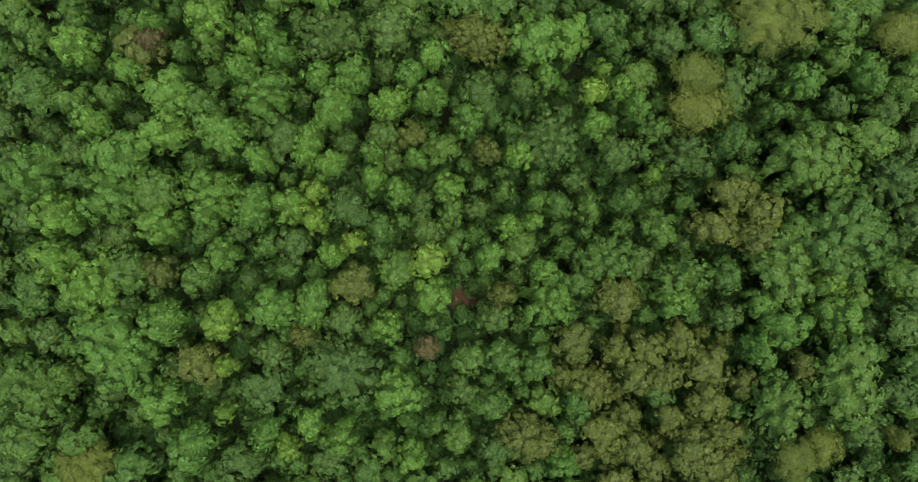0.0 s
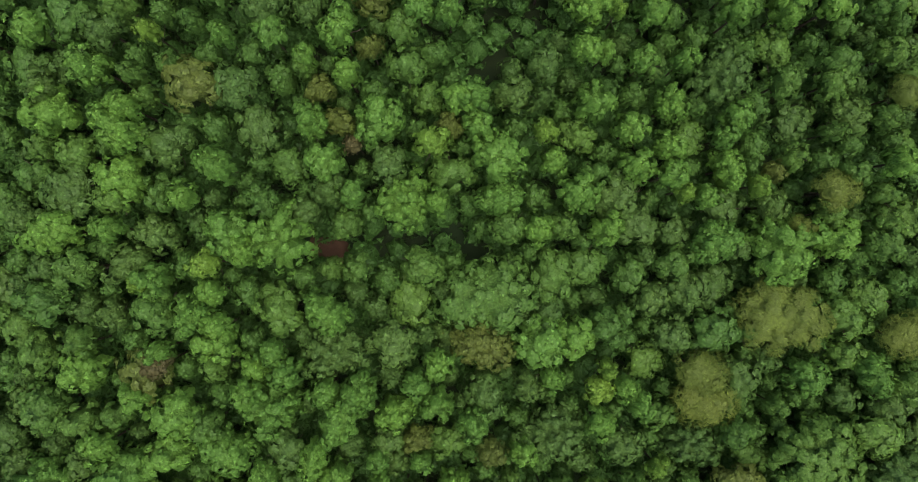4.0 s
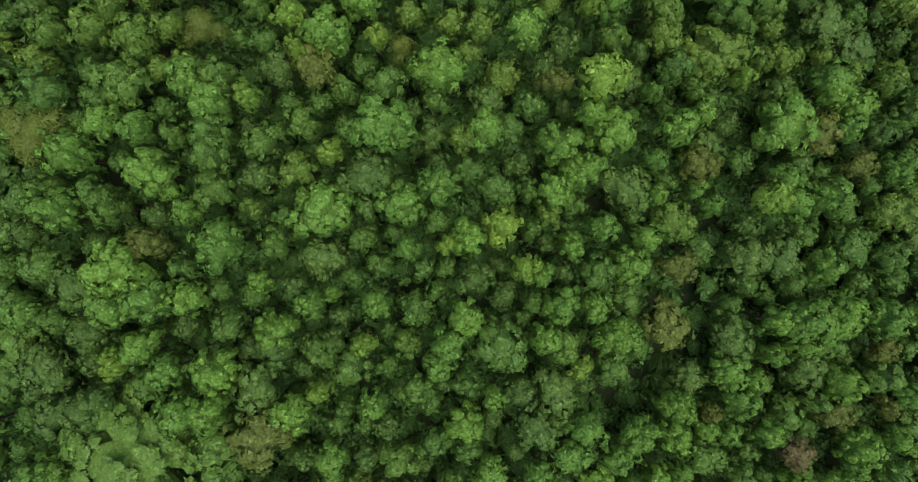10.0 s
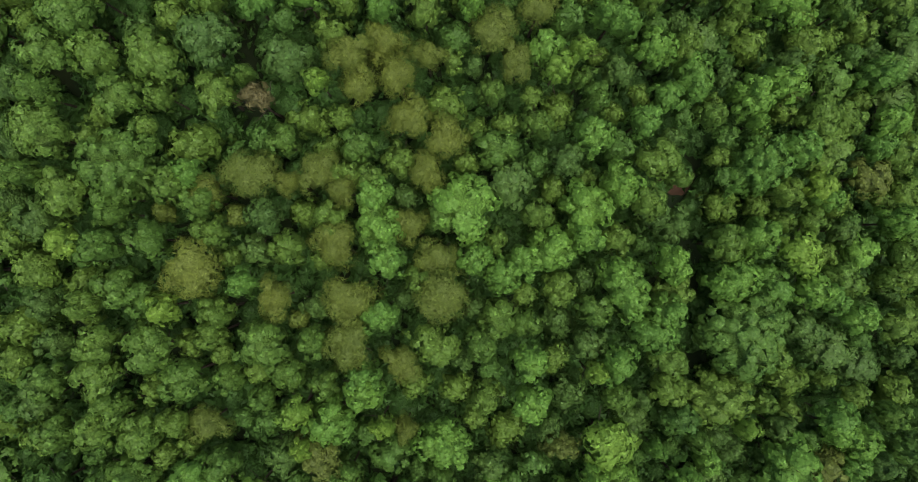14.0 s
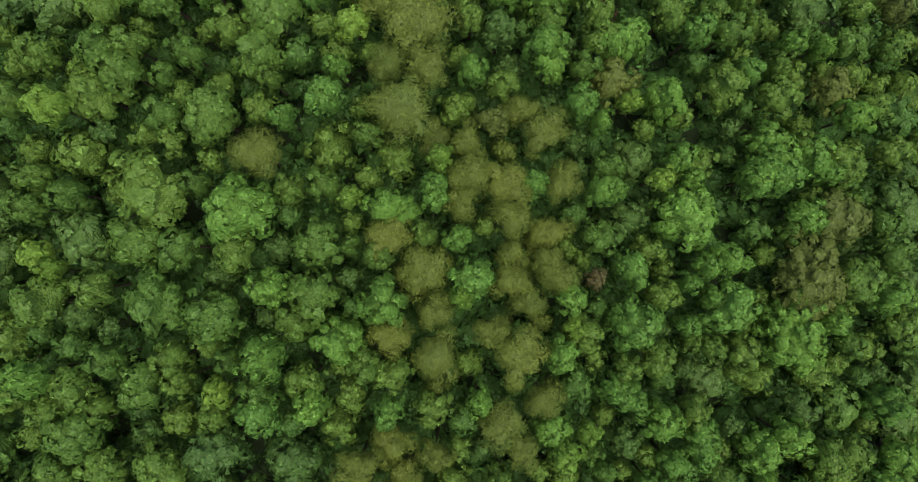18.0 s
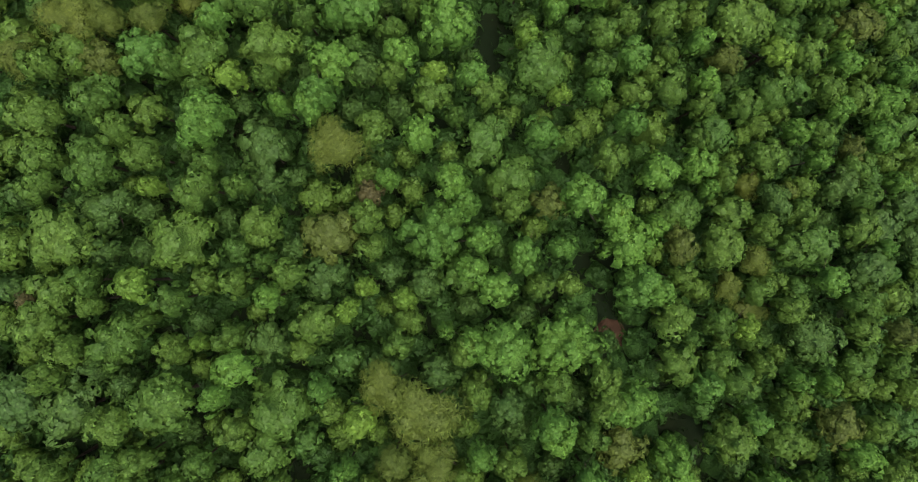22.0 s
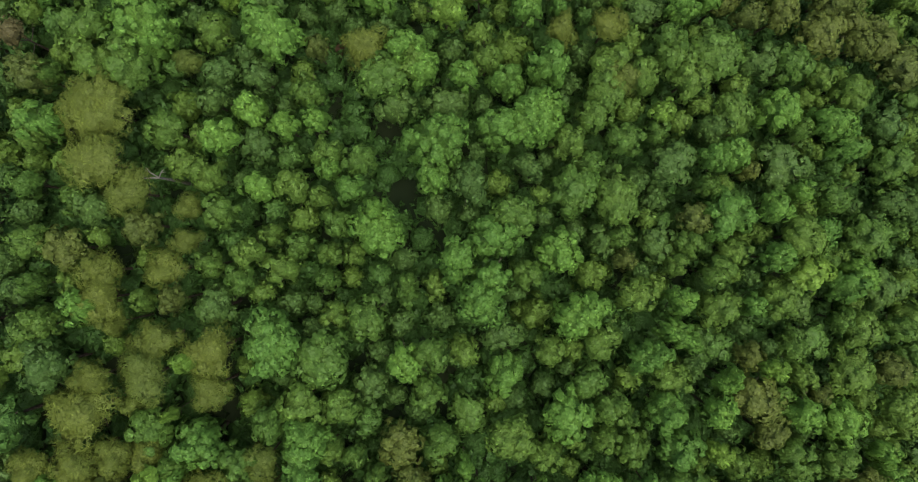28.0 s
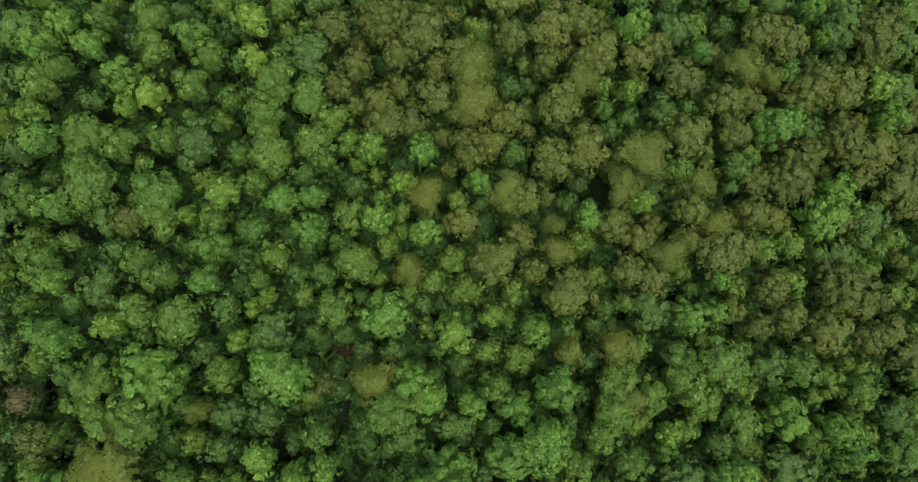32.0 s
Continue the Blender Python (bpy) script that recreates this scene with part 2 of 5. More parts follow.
for number, (kind, spec) in enumerate(KINDS.items()):
    leaf, r0, d0, lobes, sprigs, length, tall, div, spread, ragged, name, label = spec
    MODELS[kind] = []
    for variant in range(3 if kind in ("rust", "big") else 6):
        rng = np.random.default_rng(100 * number + variant)
        v, f, inner, shade = crown_arrays(rng, r0, d0, lobes + variant % 3, sprigs, length, div, spread, ragged, feather=kind == "olive")
        v[:, 2] += tall - v[:, 2].max()
        sv, sf = stem_arrays(rng, tall, 0.06 + 0.045 * r0)
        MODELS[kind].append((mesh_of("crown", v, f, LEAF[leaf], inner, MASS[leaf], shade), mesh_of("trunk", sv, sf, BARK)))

# wide crowns have more tufts, not larger ones
LARGE = {}
for number, kind in enumerate(("tall", "green", "moss", "broad", "dull", "brown", "olive", "big")):
    leaf, r0, d0, lobes, sprigs, length, tall, div, spread, ragged, name, label = KINDS[kind]
    LARGE[kind] = []
    for variant in range(2):
        rng = np.random.default_rng(3000 + 10 * number + variant)
        r1 = 4.4
        count = int(lobes * (r1 / r0) ** 1.9) + 14
        v, f, inner, shade = crown_arrays(rng, r1, 1.2 * d0, count, int(sprigs * (r1 / r0) ** 1.7), length, 4, 1.02, 0.9, feather=kind == "olive")
        v[:, 2] += tall - v[:, 2].max()
        sv, sf = stem_arrays(rng, tall, 0.06 + 0.045 * r1)
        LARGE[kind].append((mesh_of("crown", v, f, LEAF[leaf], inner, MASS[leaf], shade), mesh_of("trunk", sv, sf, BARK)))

PLANTED = []
COUNT = {}


def plant(kind, x, y, r, lift=0.0, chooser=random.Random(5)):
    """One tree: an Empty at its foot with the trunk and the crown."""
    leaf, r0, d0, lobes, sprigs, length, tall, div, spread, ragged, name, label = KINDS[kind]
    large = kind in LARGE and r > 3.1
    crown, trunk = chooser.choice(LARGE[kind] if large else MODELS[kind])
    high = TALL + lift + 0.5 * (r - 2.2)
    tree = tagged(new(name), label, "tree", name + "s in the wood")
    tree.empty_display_size = 0.5
    s = 1.1 * r / (4.4 if large else r0)
    tree.matrix_basis = Matrix.LocRotScale((x, y, float(soil(x, y))), Euler((0, 0, chooser.uniform(0, 6.283))), (s * chooser.uniform(0.9, 1.12), s * chooser.uniform(0.9, 1.12), high / tall))
    for part_name, data in (("trunk", trunk), ("crown", crown)):
        child = new(part_name, data)
        child.parent = tree
    PLANTED.append((x, y, r))
    COUNT[kind] = COUNT.get(kind, 0) + 1
    return tree


GAPS = [(-34.9, 258.7, 0.8), (-3.3, -18.2, 1.3), (-10.8, -22.4, 1.0), (-6.7, 33.9, 0.9), (-4.1, 36.8, 0.8), (-22.7, 66.7, 0.6), (20.4, 74.6, 0.9), (23.9, 78.1, 0.9),
        (10.1, 61.4, 0.7), (42.7, 59.9, 0.8), (-6.7, 96.9, 0.8), (10.9, 164.5, 0.9), (11.0, 156.9, 0.6), (26.3, 145.0, 1.0), (45.8, 258.9, 0.9), (-3.4, 268.8, 0.6), (14.0, 243.2, 0.8), (-38.8, 296.4, 0.6)]
LANES = []
# narrow lanes between the crowns: from, to, half width
for x0, y0, x1, y1, r in ((22.4, 136.0, 22.5, 113.0, 0.9), (28.0, 158.5, 24.3, 165.0, 0.9), (24.3, 165.0, 23.2, 173.4, 0.8), (23.2, 173.4, 14.3, 186.0, 0.9), (14.3, 186.0, 11.6, 192.0, 0.8),
                          (10.2, 201.0, 11.0, 192.0, 0.6), (6.5, 206.5, 13.4, 203.0, 0.7), (9.0, 196.2, 14.0, 189.0, 0.8), (-0.3, 229.0, 0.0, 216.0, 0.8), (2.0, 228.0, -1.8, 230.0, 0.6),
                          (-17.4, 272.6, -14.4, 264.8, 0.7), (-14.4, 264.8, -9.6, 257.0, 0.8), (-9.6, 257.0, -8.4, 252.0, 0.8), (-18.6, 275.0, -16.5, 270.0, 0.7), (27.0, 97.0, 26.0, 86.0, 0.7),
                          (26.0, 86.0, 24.6, 80.0, 0.9), (24.6, 80.0, 14.5, 70.4, 0.9), (1.2, 55.3, 8.2, 61.6, 0.8), (-16.0, 34.8, -4.1, 36.8, 0.8), (-4.1, 36.8, 5.0, 34.2, 0.6), (-3.3, -18.2, 0.4, -7.5, 0.7)):
    steps = int(math.hypot(x1 - x0, y1 - y0) / 1.2) + 1
    LANES += [(x0 + (x1 - x0) * k / steps, y0 + (y1 - y0) * k / steps, 1.2 * r) for k in range(steps + 1)]
# small trees keep well back from them
GAPS += [(x, y, 1.8 * r) for x, y, r in LANES]
# where the reddish floor lies open
BARE = [(0.5, -7.3, 1.6), (-16.4, 34.6, 1.8), (22.6, 133.1, 1.2), (13.6, 187.3, 1.2), (-18.6, 275.0, 1.4)]
GAPS += BARE

uneven = random.Random(31)


def stand(kind, spots, lift=0.0):
    """Trees of one kind at x, y with the crown's radius."""
    for x, y, r in spots:
        rise = lift + uneven.gauss(0, 0.6)
        near = [(math.hypot(x - a, y - b) - c, a, b, c) for a, b, c in LANES if abs(y - b) < 5 and abs(x - a) < 5]
        if near and min(near)[0] < -0.4:
            continue
        for clear, a, b, c in near:
            # beside a lane the crowns stand back from it
            far = math.hypot(x - a, y - b)
            if far < c + 0.9 * r:
                x, y = a + (x - a) * (c + 0.9 * r) / far, b + (y - b) * (c + 0.9 * r) / far
        plant(kind, x, y, r, rise)


# ---- ground ----
axis_x = np.concatenate([-np.geomspace(2600, 100, 14), np.arange(-96, 97, 4.0), np.geomspace(100, 2600, 14)])
axis_y = np.concatenate([-np.geomspace(2600, 80, 14), np.arange(-76, 377, 4.0), 300 + np.geomspace(80, 2600, 14)])
gx, gy = np.meshgrid(axis_x, axis_y)
gz = soil(gx, gy) + 0.25 * np.sin(gx * 0.9 + 1.3 * np.sin(gy * 0.7)) * np.cos(gy * 0.8)
wide = len(axis_x)
corner = (np.arange(len(axis_y) - 1)[:, None] * wide + np.arange(wide - 1)[None]).ravel()
ground_tris = np.vstack([np.stack([corner, corner + 1, corner + wide + 1], 1), np.stack([corner, corner + wide + 1, corner + wide], 1)])
ground = new("ground", mesh_of("ground", np.stack([gx.ravel(), gy.ravel(), gz.ravel()], 1), ground_tris, SHADED_LITTER))
tagged(ground, "forest floor of leaf litter and moss on a spur, darkened for the shade under the crowns", "ground", kind="structure")

# ---- the wood, tree by tree ----
stand("green", [(-38.2, -26.1, 2.7), (-9.3, -25.5, 2.0), (-44.8, -23.5, 2.7), (-50.6, -22.9, 3.1), (-2.8, -22.6, 1.8), (39.8, -20.2, 3.8), (15.3, -20.7, 2.3), (4.1, -20.6, 2.4), (-49.5, -17.1, 3.7), (46.7, -16.2, 4.7), (-45.6, -15.4, 1.9), (10.0, -15.4, 2.4), (5.6, -14.5, 2.4), (-1.0, -11.0, 1.8), (-49.9, -5.9, 2.6), (27.4, -4.2, 3.2), (33.2, -4.1, 2.4), (-30.0, -3.9, 2.2), (-37.5, -2.9, 2.6), (40.3, -2.7, 4.7), (18.4, -2.1, 3.4), (45.2, -2.0, 3.5), (50.2, -1.9, 1.7), (41.0, 1.5, 2.3), (24.8, 1.9, 2.4), (-1.0, 3.6, 1.7), (16.1, 4.3, 1.9), (12.1, 4.7, 1.9), (20.7, 5.4, 2.0), (-33.9, 5.9, 2.9)], 0.2)
stand("green", [(5.4, 6.4, 1.5), (-42.2, 7.2, 1.8), (32.9, 12.5, 2.1), (49.9, 12.5, 3.0), (-28.4, 15.5, 2.1), (-42.6, 15.7, 2.5), (38.0, 15.9, 1.5), (-38.8, 16.3, 1.9), (-46.9, 17.3, 2.8), (52.7, 18.7, 2.1), (-27.5, 22.1, 2.1), (45.8, 22.3, 2.2), (-47.1, 23.4, 2.4), (42.1, 23.7, 1.5), (-42.0, 24.7, 2.0), (29.9, 25.1, 2.8), (33.9, 25.1, 2.3), (16.8, 25.7, 2.2), (46.0, 26.6, 3.0), (-20.4, 28.4, 2.7), (-33.2, 28.5, 2.7), (-45.9, 29.1, 2.7), (-41.6, 32.8, 2.3), (-14.7, 32.9, 1.4), (-11.9, 32.9, 1.7), (-4.7, 32.9, 2.4), (25.0, 33.3, 2.2), (0.5, 33.5, 4.9), (50.2, 35.3, 2.2), (-13.4, 36.6, 1.7)], 0.2)
stand("green", [(5.0, 37.4, 2.1), (11.1, 37.5, 1.8), (50.3, 38.3, 1.8), (43.5, 39.0, 1.8), (-21.6, 40.1, 2.0), (-37.2, 40.3, 1.9), (-31.8, 40.9, 1.9), (49.8, 41.3, 1.8), (14.9, 43.6, 1.8), (45.8, 43.7, 1.8), (-41.0, 45.2, 2.2), (38.5, 45.6, 1.8), (-45.0, 46.1, 1.6), (43.0, 48.6, 1.4), (49.1, 50.1, 1.8), (-33.1, 50.9, 1.3), (-33.8, 52.8, 1.4), (36.5, 53.9, 2.1), (42.5, 54.0, 2.1), (-17.0, 54.1, 1.4), (-6.3, 54.5, 2.3), (42.8, 56.0, 2.1), (48.7, 57.3, 2.1), (-28.2, 58.6, 1.4), (-6.8, 58.6, 1.9), (-35.2, 59.7, 1.8), (-25.4, 61.4, 1.9), (-14.8, 62.4, 1.1), (-30.1, 62.6, 2.1), (2.3, 62.8, 2.0)], 0.2)
stand("green", [(47.5, 63.2, 2.1), (8.3, 63.2, 1.7), (29.5, 63.7, 2.1), (-2.5, 63.9, 1.9), (36.7, 65.0, 1.7), (-26.0, 66.2, 2.4), (-7.8, 67.6, 2.0), (-4.2, 69.1, 1.9), (-25.8, 69.5, 2.4), (35.0, 70.4, 2.4), (38.2, 72.0, 1.7), (-13.1, 73.3, 1.2), (46.0, 74.6, 2.4), (-6.0, 75.0, 1.9), (-1.0, 75.4, 1.6), (14.5, 76.7, 2.0), (-32.2, 78.9, 1.2), (9.2, 79.0, 1.9), (-15.5, 79.2, 1.8), (2.6, 79.2, 2.8), (-23.9, 81.8, 1.8), (-40.1, 82.4, 1.7), (5.9, 83.8, 1.3), (-4.0, 85.0, 1.2), (-11.9, 86.4, 1.3), (12.5, 86.8, 1.9), (-28.1, 87.4, 1.4), (-41.0, 87.7, 2.3), (45.5, 88.1, 2.0), (23.7, 89.2, 2.0)], 0.2)
stand("green", [(41.4, 89.4, 2.4), (-19.3, 89.9, 1.5), (-11.0, 90.2, 1.5), (5.8, 91.3, 1.2), (-35.6, 94.4, 1.7), (-39.7, 94.9, 1.4), (5.2, 95.2, 1.2), (-24.7, 98.2, 2.0), (-20.0, 99.3, 2.0), (-28.6, 100.1, 1.4), (-24.8, 100.2, 2.3), (-12.0, 100.6, 1.6), (-16.3, 101.0, 1.7), (46.6, 103.1, 1.7), (-3.9, 103.3, 1.3), (-39.0, 103.7, 2.1), (-12.5, 104.2, 1.4), (-32.1, 104.3, 2.2), (-23.8, 105.3, 1.7), (20.6, 107.7, 1.9)], 0.2)
stand("tall", [(13.1, -28.1, 2.1), (-6.1, -26.8, 2.2), (-31.5, -24.0, 2.9), (-14.5, -23.7, 2.4), (-23.1, -22.7, 2.3), (-35.4, -18.5, 3.1), (-7.6, -18.3, 3.0), (37.2, -13.0, 2.4), (-39.5, -12.2, 4.4), (40.0, -10.1, 3.0), (-8.7, -10.1, 2.3), (-33.8, -8.9, 2.4), (45.7, -8.5, 2.9), (-21.7, -7.4, 2.6), (26.8, -7.1, 2.4), (-17.4, -7.1, 2.5), (10.9, -7.2, 3.2), (-3.2, -6.3, 2.9), (-41.6, -4.5, 3.5), (-45.5, -1.9, 2.8), (-27.3, -1.3, 2.2), (-33.8, 2.0, 2.7), (-45.2, 3.0, 2.7), (-23.4, 4.1, 2.6), (-19.5, 4.4, 2.4), (-28.3, 5.4, 3.4), (-39.6, 5.9, 3.6), (-1.3, 6.6, 2.1), (-48.0, 8.2, 3.3), (-37.8, 10.0, 3.0)], 1.4)
stand("tall", [(-17.1, 11.0, 2.2), (-32.9, 12.3, 2.8), (-26.5, 12.4, 2.8), (1.1, 14.4, 2.2), (-14.1, 15.6, 2.5), (-8.0, 16.1, 2.2), (-31.8, 16.7, 3.1), (-3.3, 16.9, 2.2), (-22.2, 17.1, 3.2), (-12.0, 18.8, 2.3), (41.5, 19.6, 2.6), (48.7, 20.2, 2.2), (-19.9, 21.1, 2.1), (-41.9, 21.8, 2.4), (8.9, 23.8, 3.1), (13.0, 24.3, 3.1), (-27.4, 24.8, 2.4), (-15.2, 27.8, 2.6), (-29.5, 27.8, 2.0), (-33.4, 31.6, 2.0), (38.3, 35.0, 3.9), (29.5, 35.7, 2.6), (45.0, 36.0, 2.6), (-20.1, 36.2, 3.5), (-43.8, 36.8, 2.5), (-25.4, 36.8, 2.5), (16.5, 37.2, 2.3), (-8.4, 37.6, 3.3), (4.0, 40.6, 2.4), (13.0, 41.4, 2.5)], 1.4)
stand("tall", [(-35.9, 42.4, 2.6), (-26.3, 43.9, 2.1), (30.7, 44.3, 2.3), (19.6, 44.4, 2.1), (3.6, 45.2, 3.0), (-35.5, 47.2, 2.5), (-16.0, 48.4, 2.1), (-9.1, 48.7, 2.8), (-43.1, 49.2, 2.5), (14.6, 51.4, 2.2), (0.7, 51.4, 2.1), (23.3, 51.4, 2.1), (-38.4, 53.6, 2.0), (36.6, 62.2, 2.1), (14.0, 62.6, 2.9), (-20.2, 63.7, 2.3), (-42.5, 66.7, 2.1), (43.2, 67.0, 2.4), (21.9, 68.9, 2.2), (17.3, 69.4, 2.3), (-1.0, 70.9, 2.2), (21.7, 72.2, 2.0), (29.2, 72.4, 2.0), (48.1, 72.8, 2.1), (-25.8, 73.5, 2.2), (40.8, 74.2, 2.1), (27.7, 76.0, 2.4), (-25.1, 77.3, 2.4), (36.4, 78.8, 2.0), (15.0, 79.9, 2.4)], 1.4)
stand("tall", [(35.0, 81.2, 2.2), (-19.6, 81.2, 2.1), (37.1, 81.2, 2.4), (45.6, 81.5, 2.4), (40.0, 81.7, 2.4), (8.9, 83.2, 2.2), (-34.4, 84.0, 2.3), (-31.2, 84.5, 2.2), (38.5, 87.2, 2.0), (16.2, 87.4, 2.2), (-33.9, 87.4, 2.9), (-24.1, 89.6, 2.3), (-14.9, 92.9, 3.0), (-38.6, 92.9, 2.3), (-7.3, 93.6, 2.4), (38.9, 94.9, 2.2), (-3.7, 95.3, 2.1), (-30.2, 96.3, 2.5), (10.7, 97.1, 2.0), (46.0, 97.8, 2.0), (-37.1, 98.0, 2.2), (8.6, 99.8, 2.5), (-8.9, 101.0, 3.1), (14.0, 101.2, 2.8), (32.7, 102.3, 3.1), (40.7, 104.4, 2.3), (-3.6, 106.5, 2.6), (-13.9, 109.4, 2.3), (17.3, 116.9, 2.2), (18.6, 118.9, 2.2)], 1.4)
stand("tall", [(30.4, 121.2, 2.6), (14.2, 121.6, 2.8), (24.7, 122.5, 2.5), (2.1, 122.9, 2.0), (6.6, 125.2, 2.4), (28.6, 126.4, 2.2), (-9.5, 127.4, 2.3), (45.4, 128.0, 2.0), (-1.9, 129.1, 3.1), (9.9, 129.2, 2.5), (13.4, 131.5, 2.4), (28.5, 133.7, 3.2), (28.0, 140.7, 2.2), (21.1, 142.3, 2.2), (43.9, 144.3, 2.3), (16.8, 144.7, 2.1), (12.8, 147.5, 2.1), (-19.5, 152.1, 2.0), (31.6, 152.7, 3.6), (-13.2, 153.4, 2.4), (14.0, 154.1, 2.6), (24.0, 155.5, 3.0), (44.1, 156.3, 2.3), (-9.5, 156.6, 2.2), (-19.3, 157.9, 2.0), (19.6, 164.5, 3.1), (-21.8, 164.6, 2.9), (29.2, 168.9, 2.9), (29.8, 170.5, 2.6), (34.1, 170.8, 2.3)], 1.4)
stand("tall", [(29.0, 172.4, 2.3), (18.1, 176.4, 2.2), (16.2, 181.5, 2.3), (1.0, 187.7, 2.6), (7.0, 187.8, 3.3), (13.7, 192.0, 2.6), (13.1, 198.1, 2.6), (-6.0, 198.9, 3.3), (-27.1, 209.2, 2.4), (46.5, 214.3, 2.2), (-15.7, 215.1, 2.4), (-32.4, 215.2, 2.3), (-4.8, 219.8, 2.9), (-14.1, 221.8, 2.8), (-6.1, 224.6, 2.4), (10.3, 225.2, 2.9), (-5.8, 226.0, 2.2), (19.6, 229.4, 2.3), (40.3, 231.2, 2.8), (-29.4, 232.7, 2.4), (-19.4, 232.7, 2.1), (7.0, 233.6, 3.0), (17.9, 233.7, 2.3), (0.2, 238.1, 2.3), (16.0, 239.6, 2.0), (19.4, 242.0, 2.0), (-23.1, 242.0, 3.0), (8.4, 244.2, 2.8), (-2.2, 245.8, 2.6), (41.4, 246.9, 2.2)], 1.4)
stand("tall", [(43.1, 248.0, 2.2), (6.2, 251.0, 2.4), (-1.0, 252.5, 2.5), (-13.0, 253.0, 2.6), (25.6, 255.1, 2.9), (-7.4, 258.9, 2.0), (-7.1, 262.7, 3.5), (41.8, 263.5, 2.3), (-45.2, 263.7, 2.1), (-0.3, 264.5, 2.6), (3.2, 265.3, 2.7), (39.3, 265.9, 2.3), (4.7, 265.9, 2.4), (33.0, 267.5, 2.6), (0.7, 269.8, 2.1), (5.5, 271.7, 2.5), (-10.4, 273.0, 2.4), (-37.2, 273.8, 3.4), (-24.3, 274.0, 3.0), (-46.3, 278.3, 2.5), (21.2, 279.4, 2.2), (-13.6, 279.8, 2.9), (-32.3, 287.5, 2.0), (-22.1, 289.4, 2.1), (38.7, 290.9, 2.7), (41.4, 293.9, 2.4), (32.0, 301.9, 2.7), (50.3, 303.9, 2.1), (-42.9, 306.3, 2.0), (-50.6, 309.5, 2.4)], 1.4)
stand("tall", [(-35.4, 311.3, 2.1), (15.3, 313.5, 2.2)], 1.4)
stand("bright", [(-17.9, -21.8, 2.0), (37.1, -7.6, 2.0), (10.5, -3.4, 1.8), (3.7, -1.7, 1.9), (-14.9, -1.3, 1.7), (6.0, 1.9, 1.5), (8.9, 2.6, 1.5), (9.6, 5.1, 1.3), (-7.1, 5.9, 1.7), (-9.7, 7.5, 1.7), (-14.6, 9.1, 1.8), (-22.5, 9.5, 1.8), (-5.1, 9.9, 1.5), (7.1, 10.5, 1.7), (-10.0, 10.5, 1.5), (-40.2, 13.2, 1.8), (16.1, 14.1, 1.9), (21.1, 16.2, 1.9), (19.2, 18.2, 1.7), (-15.9, 18.7, 1.8), (-35.8, 18.8, 1.7), (10.4, 19.4, 1.5), (-5.6, 19.3, 1.8), (-23.9, 19.3, 1.7), (-23.3, 21.6, 1.6), (-2.9, 21.7, 1.8), (-21.3, 23.5, 1.7), (-33.3, 23.8, 1.5), (-26.9, 26.6, 1.9), (-27.6, 30.3, 1.7)], 1.4)
stand("bright", [(-24.1, 34.7, 1.7), (-37.6, 37.1, 1.6), (8.3, 37.2, 1.8), (-3.0, 40.1, 1.5), (-29.4, 40.6, 1.6), (-12.1, 40.9, 1.7), (27.8, 41.0, 1.4), (23.8, 43.5, 1.8), (-14.9, 44.4, 2.0), (9.9, 44.8, 1.7), (50.5, 44.9, 2.0), (23.3, 46.7, 1.8), (29.8, 47.8, 1.4), (1.4, 48.3, 1.7), (18.7, 48.5, 1.9), (-35.0, 49.5, 1.6), (31.3, 50.0, 2.0), (-0.8, 51.0, 1.7), (-12.5, 53.4, 1.6), (-16.8, 55.0, 1.4), (24.4, 55.8, 1.6), (19.9, 56.0, 1.6), (15.5, 56.7, 1.4), (-24.8, 56.8, 1.3), (13.3, 57.0, 1.7), (-13.0, 57.4, 1.8), (-20.2, 57.4, 1.9), (-44.2, 57.4, 1.9), (-12.7, 58.9, 1.4), (-1.6, 60.1, 1.5)], 1.4)
stand("bright", [(-4.9, 60.4, 1.8), (20.6, 60.8, 1.7), (30.3, 61.2, 1.9), (41.6, 62.5, 1.9), (-17.1, 63.2, 1.7), (16.6, 63.6, 1.0), (20.1, 64.5, 1.4), (22.8, 64.6, 1.4), (42.5, 64.8, 1.6), (7.0, 65.3, 1.6), (1.7, 65.5, 1.9), (15.5, 66.6, 1.7), (10.1, 67.4, 2.0), (47.1, 68.0, 1.6), (-14.4, 68.0, 1.9), (28.2, 68.7, 1.5), (32.1, 69.1, 1.7), (25.1, 69.6, 1.4), (12.8, 70.2, 1.8), (-18.1, 72.9, 2.0), (-29.1, 73.2, 1.9), (-10.3, 73.7, 1.5), (2.0, 73.9, 1.3), (30.4, 74.9, 1.5), (-29.8, 77.4, 1.6), (-3.6, 77.5, 1.6), (31.9, 77.7, 1.2), (-2.7, 79.5, 1.9), (-32.3, 79.9, 1.8), (7.3, 80.0, 1.6)], 1.4)
